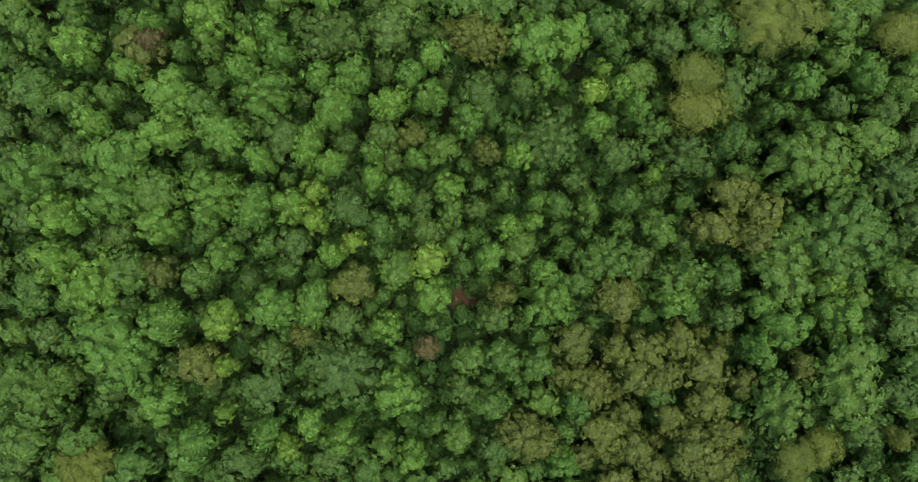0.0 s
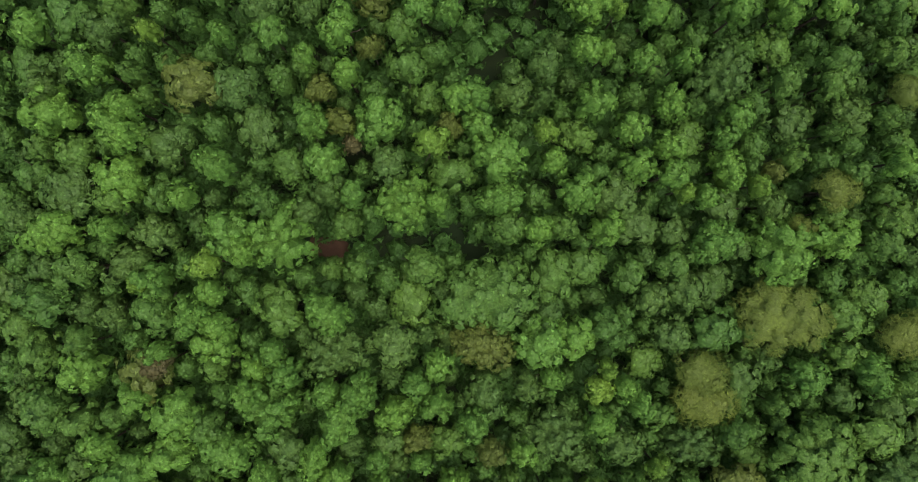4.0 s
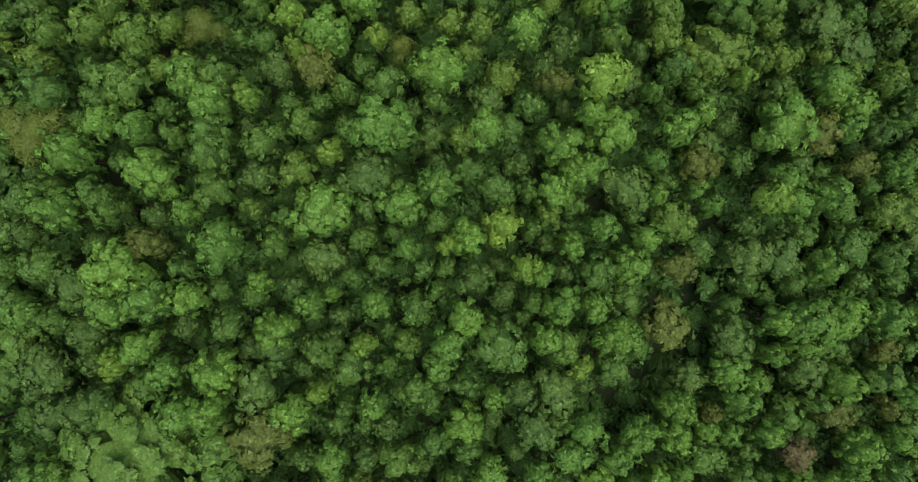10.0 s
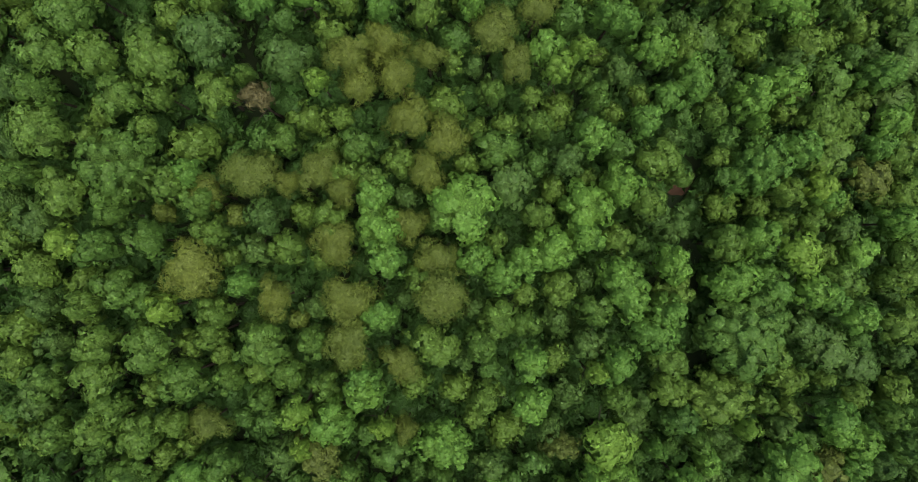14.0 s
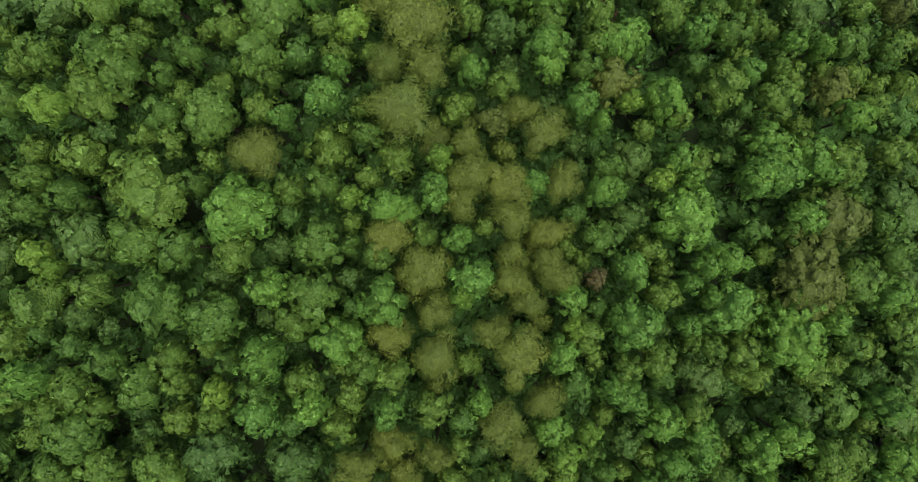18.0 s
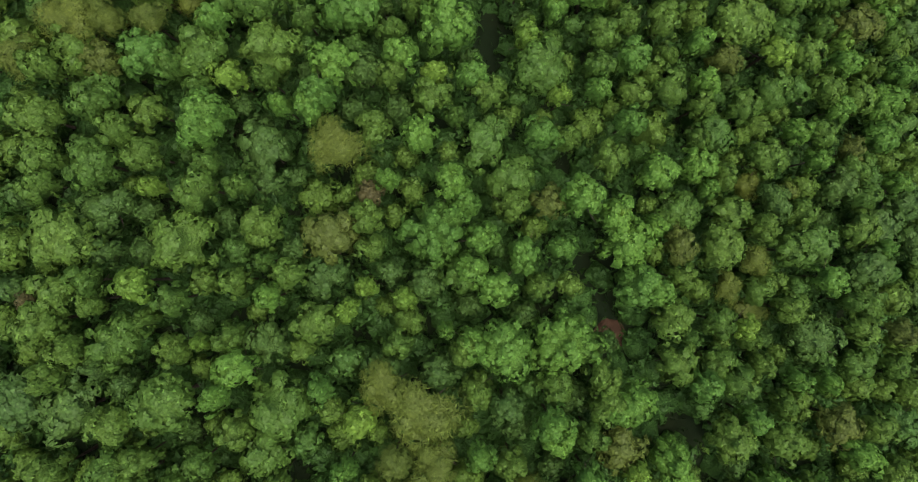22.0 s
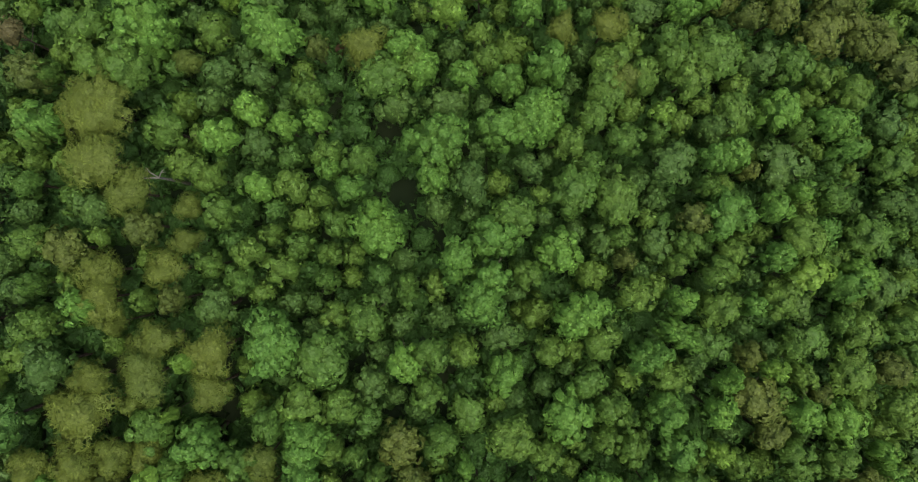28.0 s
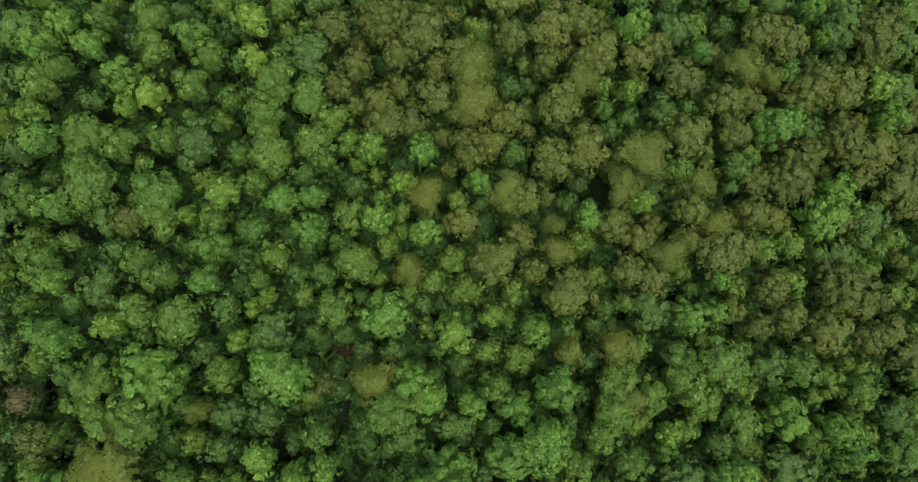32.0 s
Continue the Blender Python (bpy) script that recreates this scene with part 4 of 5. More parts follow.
stand("olive", [(-11.0, 139.8, 1.9), (-7.7, 140.8, 1.7), (-11.7, 142.4, 1.8), (3.0, 142.7, 1.7), (-4.9, 142.8, 1.4), (-9.0, 143.9, 2.2), (0.9, 145.4, 2.0), (5.1, 147.5, 1.7), (-4.9, 148.8, 1.1), (2.9, 151.5, 2.3), (-4.9, 151.7, 2.3), (-9.0, 153.5, 1.7), (0.1, 153.9, 1.7), (-4.9, 155.9, 1.7), (3.5, 156.4, 1.5), (2.0, 158.5, 2.0), (6.3, 158.6, 1.8), (-6.0, 159.3, 2.5), (5.3, 160.2, 1.5), (2.0, 160.9, 1.7), (-9.1, 162.3, 2.1), (5.3, 162.6, 2.1), (2.0, 164.1, 1.7), (-2.6, 165.5, 1.7), (1.4, 167.3, 2.2), (7.0, 167.4, 1.8), (-1.8, 167.7, 2.0), (-20.5, 169.5, 2.0), (5.3, 172.2, 2.1), (-8.1, 174.3, 3.1)], 0.4)
stand("olive", [(-5.5, 178.0, 2.3), (-9.4, 178.0, 1.7), (-6.9, 182.5, 3.0), (-10.3, 184.8, 2.4), (-15.3, 207.3, 2.8), (-42.3, 214.1, 1.9), (-38.4, 217.8, 2.3), (-35.7, 218.4, 1.7), (-32.1, 218.4, 1.7), (-37.1, 222.6, 2.6), (-42.2, 225.9, 1.7), (-40.5, 227.3, 2.3), (-27.7, 227.6, 2.7), (-23.1, 227.8, 1.5), (-39.8, 230.6, 1.7), (-23.5, 230.9, 1.8), (-36.5, 231.0, 1.2), (-43.1, 231.6, 1.7), (-39.6, 231.8, 2.0), (-36.5, 232.0, 1.7), (-33.9, 232.1, 1.8), (-39.2, 236.3, 2.8), (-28.5, 237.6, 1.8), (-34.4, 239.3, 2.4), (-38.4, 239.4, 1.8), (-28.6, 241.4, 2.3), (-33.7, 242.6, 2.2), (-37.3, 244.3, 1.2), (-38.4, 246.5, 2.4), (-38.6, 249.3, 2.0)], 0.4)
stand("olive", [(-32.9, 249.3, 1.8), (-31.2, 252.2, 1.5), (-31.4, 255.4, 1.4), (-36.4, 257.0, 2.3), (-39.9, 260.1, 3.0), (-40.3, 265.2, 3.3), (14.0, 270.5, 2.1), (-32.4, 270.6, 1.3), (6.9, 275.8, 1.8), (12.2, 276.4, 2.1), (-11.2, 284.9, 1.7), (18.8, 286.7, 2.2), (5.8, 286.8, 1.8), (5.2, 289.8, 1.4), (24.6, 290.2, 1.9), (-9.3, 293.4, 2.6), (-0.0, 293.8, 2.2), (13.6, 294.2, 2.2), (23.4, 295.0, 2.3), (16.4, 298.3, 3.0), (-4.7, 303.0, 1.8), (-3.7, 304.4, 2.5), (8.9, 307.2, 2.2), (32.1, 307.9, 1.5), (-4.0, 308.4, 2.5), (29.1, 309.2, 2.3)], 0.4)
stand("big", [(46.0, 1.4, 4.5), (43.0, 9.9, 4.8), (-34.2, 68.7, 6.1), (25.9, 117.0, 3.8)], 1.2)
plant("olive", -14.6, 273.0, 2.5, 0.6)
stand("rust", [(-2.9, -14.4, 1.6), (-33.6, 22.3, 1.5), (-11.9, 46.1, 1.1), (35.6, 66.6, 1.9), (-19.5, 138.4, 1.3), (10.2, 158.5, 1.1), (-40.7, 192.9, 0.8), (-12.0, 202.5, 1.3), (-48.2, 272.5, 1.5)], 0.2)
stand("moss", [(-6.9, 79.6, 1.5), (20.8, 92.1, 2.3), (7.5, 92.5, 1.4), (-21.2, 93.1, 1.2), (-34.4, 93.2, 1.7), (-24.6, 94.8, 2.0), (-16.9, 96.8, 1.6), (-1.2, 100.0, 1.5), (22.5, 105.6, 1.3), (44.9, 107.1, 1.7), (-31.1, 108.5, 2.2), (30.3, 108.9, 1.3), (-34.6, 109.0, 1.9), (-38.3, 109.0, 1.6), (-28.1, 109.5, 1.4), (13.8, 110.3, 1.8), (19.4, 110.9, 1.9), (0.5, 110.9, 1.8), (-32.9, 111.1, 1.6), (-20.0, 111.5, 1.4), (-14.3, 113.1, 1.4), (-38.9, 113.6, 1.9), (-26.9, 113.6, 2.2), (-22.9, 113.6, 1.4), (-34.2, 113.8, 2.2), (-17.9, 114.1, 1.7), (20.5, 114.3, 2.2), (30.2, 114.4, 1.9), (-4.4, 116.3, 2.3), (0.0, 116.4, 1.8)], 0.2)
stand("moss", [(-29.7, 116.6, 2.2), (-19.8, 116.7, 2.2), (-15.3, 116.7, 1.7), (46.2, 116.9, 2.3), (-34.0, 117.1, 1.9), (-24.2, 117.7, 1.4), (4.4, 118.1, 1.5), (1.6, 118.6, 1.8), (11.3, 119.3, 1.8), (-23.9, 119.7, 1.6), (-34.8, 120.6, 1.6), (-29.9, 120.9, 1.6), (20.4, 121.2, 1.9), (7.7, 121.4, 1.8), (39.0, 121.7, 2.0), (44.7, 121.9, 1.3), (-31.8, 122.1, 1.9), (-5.9, 122.6, 1.4), (46.2, 124.4, 1.7), (-17.6, 125.4, 1.7), (-33.3, 125.5, 1.9), (1.3, 126.1, 1.2), (-28.9, 126.1, 1.8), (13.5, 126.3, 1.8), (24.0, 126.5, 1.9), (-24.1, 126.9, 1.6), (32.0, 128.0, 1.3), (-13.6, 128.1, 1.7), (35.4, 128.2, 1.6), (-32.4, 128.4, 1.3)], 0.2)
stand("moss", [(-3.6, 128.4, 1.7), (5.4, 128.6, 1.5), (-24.7, 129.5, 1.6), (16.4, 130.0, 1.8), (-32.4, 130.1, 1.6), (-36.3, 130.3, 2.1), (31.9, 131.0, 1.6), (-27.1, 131.0, 1.9), (-10.2, 131.8, 1.4), (-39.6, 131.9, 1.3), (-12.3, 132.1, 1.4), (19.5, 132.5, 1.5), (-7.5, 133.4, 1.7), (17.5, 134.0, 2.1), (-11.3, 134.6, 1.7), (1.4, 134.6, 2.0), (-17.7, 134.9, 1.4), (45.8, 135.8, 2.0), (5.3, 137.2, 1.5), (-31.3, 138.5, 2.0), (-28.2, 138.7, 1.3), (-37.9, 138.8, 1.6), (23.1, 138.8, 1.5), (35.9, 139.0, 2.3), (-23.5, 139.1, 1.9), (39.5, 139.2, 2.0), (11.1, 139.8, 1.5), (0.9, 140.0, 1.4), (-20.8, 140.5, 1.1), (9.9, 141.7, 1.2)], 0.2)
stand("moss", [(-37.1, 142.0, 2.1), (-33.8, 142.2, 2.1), (20.4, 145.2, 1.8), (-5.2, 147.0, 1.7), (-24.0, 147.1, 1.6), (-33.9, 147.6, 1.6), (-37.9, 147.6, 1.8), (-20.2, 149.3, 1.6), (-35.7, 149.5, 2.1), (-29.9, 149.8, 2.1), (-26.9, 149.8, 1.3), (-16.3, 149.8, 1.6), (13.1, 150.0, 1.5), (-8.7, 150.1, 1.7), (16.5, 150.5, 1.8), (25.6, 150.9, 1.9), (39.4, 151.0, 1.6), (-11.2, 151.1, 1.7), (22.3, 151.4, 1.5), (-27.6, 151.8, 1.6), (-22.4, 151.8, 1.3), (20.4, 152.0, 1.2), (-32.5, 152.0, 1.6), (45.6, 152.6, 2.3), (9.1, 153.0, 1.8), (-24.5, 153.0, 1.3), (-17.3, 154.9, 1.8), (17.4, 156.7, 1.8), (-15.5, 157.2, 2.2), (-33.4, 158.1, 1.6)], 0.2)
stand("moss", [(44.2, 160.7, 2.0), (-10.0, 160.7, 1.4), (-22.4, 161.1, 1.9), (-27.1, 161.4, 1.9), (-12.5, 161.7, 1.1), (-15.2, 161.8, 2.2), (10.9, 162.4, 1.8), (-6.0, 162.7, 1.4), (32.1, 162.9, 1.6), (43.6, 164.1, 2.0), (23.8, 164.7, 1.6), (-39.5, 165.0, 1.6), (-36.1, 165.9, 1.6), (-17.7, 166.6, 1.4), (-14.8, 167.0, 1.7), (-25.4, 167.0, 1.3), (-39.1, 167.5, 1.6), (11.5, 169.1, 1.8), (22.2, 169.3, 1.9), (-11.2, 171.8, 1.4), (45.5, 171.9, 2.0), (33.1, 172.3, 1.3), (-28.7, 173.1, 1.6), (-40.2, 173.8, 1.6), (20.3, 174.9, 1.5), (-19.7, 176.5, 1.1), (-28.8, 176.6, 1.3), (-32.1, 176.6, 2.1), (1.4, 176.8, 1.7), (43.6, 177.0, 2.0)], 0.2)
stand("moss", [(30.6, 177.1, 2.3), (-38.8, 178.1, 1.8), (-26.5, 178.6, 1.6), (-33.5, 178.6, 1.9), (9.4, 179.0, 1.5), (-31.2, 179.1, 1.6), (31.2, 180.7, 1.6), (-23.5, 181.1, 1.6), (11.0, 181.8, 1.8), (-33.6, 182.1, 1.9), (-1.8, 183.6, 1.7), (25.2, 183.6, 1.9), (6.0, 183.7, 1.8), (46.5, 183.9, 1.7), (41.0, 184.2, 2.0), (10.7, 184.6, 1.8), (28.6, 184.8, 1.6), (23.3, 185.3, 1.9), (18.8, 185.5, 2.2), (-38.8, 186.5, 1.6), (27.4, 187.5, 1.4), (-3.1, 187.6, 1.5), (41.2, 188.3, 2.0), (-28.8, 188.4, 1.6), (-37.2, 188.5, 1.6), (-9.3, 188.5, 1.4), (-24.3, 189.3, 1.4), (23.6, 189.5, 1.9), (18.4, 189.9, 2.0), (-8.3, 190.5, 1.4)], 0.2)
stand("moss", [(-16.9, 190.5, 2.2), (32.5, 190.7, 2.0), (-39.8, 190.9, 2.1), (-31.3, 191.2, 1.1), (40.4, 191.4, 1.5), (-36.2, 192.6, 1.3), (28.4, 192.7, 1.6), (-29.0, 192.8, 1.6), (-39.2, 193.5, 2.0), (4.5, 193.6, 1.5), (-24.0, 194.2, 1.4), (19.5, 194.3, 1.6), (-26.7, 194.4, 1.4), (-36.5, 194.6, 1.5), (-3.4, 194.7, 2.0), (-19.3, 194.9, 1.7), (-21.4, 196.2, 1.1), (32.9, 197.2, 2.0), (-11.9, 197.4, 1.4), (42.1, 199.3, 2.1), (-21.7, 199.4, 2.0), (29.5, 199.5, 1.6), (-12.4, 200.4, 1.7), (25.5, 201.0, 2.3), (34.6, 201.2, 1.7), (1.8, 201.7, 1.8), (-27.3, 202.8, 2.0), (-40.7, 203.0, 1.6), (-23.6, 203.2, 1.4), (42.5, 203.2, 1.7)], 0.2)
stand("moss", [(25.0, 205.0, 1.6), (-26.9, 205.3, 1.4), (-40.8, 205.5, 2.2), (-32.1, 205.9, 1.7), (12.1, 206.4, 1.9), (42.1, 206.4, 2.1), (30.7, 207.3, 2.3), (-34.5, 208.0, 1.7), (7.5, 208.7, 1.4), (-11.8, 208.9, 1.8), (21.9, 208.9, 1.3), (-40.9, 209.0, 2.2), (-32.2, 210.0, 1.7), (37.6, 210.3, 1.7), (-4.0, 210.5, 1.2), (-36.4, 210.5, 1.9), (-36.5, 212.1, 2.2), (-28.0, 212.6, 1.4), (-6.3, 212.7, 2.1), (22.7, 212.8, 1.6), (27.5, 212.8, 2.0), (-0.5, 213.3, 1.8), (-21.7, 213.5, 1.4), (-40.3, 213.6, 1.7), (15.1, 213.9, 1.9), (-30.0, 214.2, 1.4), (18.7, 214.3, 1.9), (-10.2, 214.3, 1.5), (31.1, 214.7, 2.0), (42.7, 214.9, 2.1)], 0.2)
stand("moss", [(-38.0, 215.2, 2.2), (38.7, 215.5, 2.1), (11.1, 216.3, 1.9), (16.9, 216.3, 1.6), (18.9, 218.2, 1.3), (44.6, 218.2, 1.4), (-10.3, 219.1, 1.5), (6.1, 219.1, 1.2), (35.9, 219.3, 2.1), (-18.5, 219.8, 1.5), (11.8, 220.1, 2.0), (32.5, 220.8, 2.0), (-22.7, 220.8, 2.0), (-26.2, 221.5, 2.3), (-8.3, 221.7, 1.1), (14.4, 221.7, 1.6), (-32.5, 221.9, 2.0), (18.7, 222.1, 2.1), (48.5, 222.5, 1.8), (38.3, 222.6, 1.4), (1.4, 224.9, 1.9), (-33.8, 224.9, 1.7), (20.1, 225.6, 2.3), (34.6, 225.7, 2.1), (-23.3, 225.8, 2.1), (-16.1, 226.0, 1.5), (-20.2, 226.2, 1.8), (-37.2, 226.4, 1.7), (-9.8, 226.7, 1.5), (39.3, 226.7, 2.1)], 0.2)
stand("moss", [(-13.2, 227.0, 1.2), (26.7, 227.2, 1.7), (33.6, 228.0, 2.1), (-42.1, 228.7, 1.4), (-12.7, 229.0, 1.2), (4.7, 229.5, 1.9), (14.3, 229.7, 2.0), (-14.9, 230.7, 1.2), (11.4, 230.8, 1.6), (-31.9, 230.8, 1.5), (-25.8, 230.8, 1.8), (-17.4, 231.2, 1.5), (-6.3, 231.7, 1.9), (13.7, 232.8, 1.3), (12.1, 234.0, 2.0), (-33.9, 234.0, 2.3), (31.2, 234.1, 2.1), (-23.1, 234.2, 1.8), (-16.6, 235.4, 1.8), (-20.0, 236.0, 2.1), (35.0, 236.5, 1.8), (-7.6, 236.6, 1.9), (18.7, 237.1, 2.3), (34.0, 239.7, 1.8), (5.2, 240.4, 1.9), (-7.3, 240.6, 1.9), (49.7, 241.2, 1.9), (43.3, 241.4, 2.2), (10.8, 241.5, 2.0), (40.8, 242.8, 1.5)], 0.2)
stand("moss", [(-14.0, 244.1, 2.2), (-43.9, 244.3, 1.8), (-17.1, 244.7, 1.6), (14.8, 246.3, 2.0), (-9.9, 246.4, 1.3), (-34.9, 246.5, 1.2), (-10.0, 247.6, 1.3), (-44.6, 248.1, 1.2), (-18.0, 248.2, 1.3), (-26.3, 248.4, 1.5), (2.8, 248.5, 1.6), (24.3, 248.6, 2.1), (-22.5, 249.3, 1.9), (19.5, 249.5, 1.4), (-29.3, 249.9, 1.5), (37.8, 250.3, 1.8), (-17.6, 250.8, 1.3), (-15.3, 250.8, 1.3), (26.5, 250.9, 1.8), (-25.3, 251.1, 1.6), (-20.9, 251.7, 1.6), (21.0, 251.8, 1.7), (-45.0, 252.0, 1.8), (13.3, 252.6, 1.4), (-23.5, 252.8, 1.3), (49.4, 253.4, 1.6), (-17.1, 254.1, 1.6), (-28.5, 255.1, 1.9), (-41.8, 256.3, 1.8), (-18.8, 256.5, 1.3)], 0.2)
stand("moss", [(39.8, 257.3, 2.2), (-46.0, 257.6, 1.5), (-21.4, 257.7, 1.9), (23.5, 258.4, 1.4), (-29.7, 258.7, 1.9), (9.8, 260.6, 1.7), (-18.4, 261.4, 1.6), (-14.4, 261.5, 2.0), (-45.9, 262.2, 1.5), (7.6, 263.1, 2.1), (-34.3, 263.4, 2.2), (13.9, 263.4, 2.1), (17.9, 264.5, 1.4), (35.3, 265.2, 1.5), (10.7, 266.2, 2.1), (-20.4, 267.7, 2.0), (-45.2, 268.8, 1.2), (43.0, 269.9, 2.3), (21.5, 270.2, 2.2), (16.0, 270.6, 2.1), (-9.7, 271.4, 2.0), (38.8, 271.7, 1.9), (-1.5, 272.1, 1.7), (19.9, 272.9, 2.2), (34.9, 273.1, 2.3), (-30.3, 274.1, 2.0), (19.6, 274.8, 2.2), (-19.2, 280.5, 2.0), (-39.2, 280.6, 2.0), (-48.9, 281.7, 1.3)], 0.2)
stand("moss", [(-36.7, 284.4, 2.0), (-39.5, 285.7, 2.0), (-48.5, 286.3, 1.9), (-37.7, 290.0, 2.0), (-32.6, 290.6, 2.0), (-17.7, 291.0, 2.1), (-50.6, 292.3, 1.9), (-28.3, 294.5, 1.7), (20.6, 296.7, 1.9), (-20.9, 297.4, 1.8), (28.0, 297.2, 1.9), (-42.4, 298.8, 2.2), (-38.2, 299.6, 2.1), (-27.7, 300.9, 2.1), (-20.0, 302.1, 2.1), (-27.8, 303.0, 2.1), (11.7, 303.9, 1.5), (-31.2, 304.2, 1.7), (-50.0, 305.2, 2.3), (-35.3, 305.7, 2.1), (-48.2, 306.5, 1.7), (-33.8, 309.0, 2.1), (-39.3, 309.4, 2.1), (-48.5, 312.5, 1.7), (-44.7, 312.6, 1.7), (-39.8, 313.0, 2.1)], 0.2)
stand("broad", [(46.7, 93.2, 2.4), (24.4, 110.2, 3.5), (-31.5, 132.8, 3.2), (-37.8, 135.4, 2.4), (37.4, 135.5, 2.9), (-28.6, 141.9, 2.4), (-35.4, 145.6, 2.4), (-24.0, 155.5, 2.4), (-28.8, 156.5, 2.8), (-38.2, 156.8, 2.4), (40.3, 157.8, 2.6), (-30.7, 162.1, 2.4), (-29.6, 166.3, 3.0), (38.5, 170.6, 2.6), (-24.9, 173.1, 2.4), (-34.4, 174.7, 2.4), (24.2, 177.8, 2.5), (-21.3, 179.1, 2.4), (-19.9, 182.9, 3.0), (-29.1, 183.8, 2.7), (-34.0, 189.1, 2.4), (24.2, 197.3, 2.6), (-28.8, 198.0, 3.0), (-38.8, 198.3, 2.8), (19.5, 201.2, 2.5), (1.8, 204.1, 2.8), (-36.2, 205.0, 2.5), (-27.6, 215.8, 2.6), (4.9, 215.9, 2.8), (-22.0, 216.4, 2.8)], 0.2)
stand("broad", [(27.6, 222.5, 2.8), (0.8, 231.8, 2.5), (48.2, 232.3, 2.6), (41.8, 236.6, 2.9), (-18.4, 240.2, 2.8), (24.9, 244.4, 2.4), (32.3, 245.6, 2.5), (34.7, 252.3, 2.7), (44.7, 252.5, 3.0), (1.5, 255.0, 2.5), (12.8, 256.8, 2.7), (7.9, 257.6, 2.8), (48.9, 261.5, 2.8), (27.0, 266.8, 2.5), (12.0, 269.0, 2.4), (-38.3, 269.9, 2.9), (-41.5, 270.1, 2.5), (-15.1, 270.5, 2.7), (12.8, 272.1, 2.5), (25.1, 273.9, 2.9), (-42.5, 274.0, 2.5), (-35.5, 279.6, 2.6), (-16.9, 285.5, 2.4), (-38.6, 293.1, 3.0), (-44.9, 294.2, 3.0), (-27.0, 297.6, 2.8), (-21.9, 299.4, 2.5), (-46.1, 299.6, 2.8), (-26.6, 306.6, 2.8), (52.7, 313.8, 2.5)], 0.2)
PATCHES = [(26, -21, 13, "brown", 0.75), (35, 2, 5, "brown", 0.50), (-25, 126, 6, "olive", 0.30), (-11, 122, 10, "olive", 0.30), (-39, 99, 5, "olive", 0.40), (1, 157, 8, "olive", 0.50), (-8, 181, 6, "olive", 0.50), (1, 168, 8, "olive", 0.60), (-38, 223, 9, "olive", 0.40), (28, 193, 12, "olive", 0.25), (-40, 260, 7, "olive", 0.50), (-38, 233, 8, "olive", 0.40), (10, 302, 20, "brown", 0.50), (44, 293, 18, "brown", 0.55), (-11, 309, 10, "brown", 0.60)]


def bare_earth(x, y, r):
    """A low, ragged patch of red soil and dead leaves on the forest floor."""
    turns, rings = 28, 5
    verts = [(x, y, float(soil(x, y)) + 0.42)]
    for k in range(1, rings + 1):
        for j in range(turns):
            a = 2 * math.pi * j / turns
            far_out = (r + 0.9) * k / rings * (1 + 0.22 * noise.noise(Vector((math.cos(a) * 1.7 + x, math.sin(a) * 1.7, y))))
            px, py = x + far_out * math.cos(a), y + far_out * math.sin(a)
            high = 0.42 * (1 - (k / rings) ** 3) + 0.08 * noise.noise(Vector((px * 2, py * 2, 0))) - (0.3 if k == rings else 0)
            verts.append((px, py, float(soil(px, py)) + high))
    tris = [(0, 1 + j, 1 + (j + 1) % turns) for j in range(turns)]
    for k in range(rings - 1):
        for j in range(turns):
            a, b = 1 + k * turns + j, 1 + k * turns + (j + 1) % turns
            tris += [(a, a + turns, b + turns), (a, b + turns, b)]
    patch = new("bare_earth", mesh_of("bare_earth", np.array(verts), np.array(tris), RED_SOIL))
    tagged(patch, "patch of bare reddish brown soil between the trees", "soil", "patches of bare soil")


for spot in BARE:
    bare_earth(*spot)


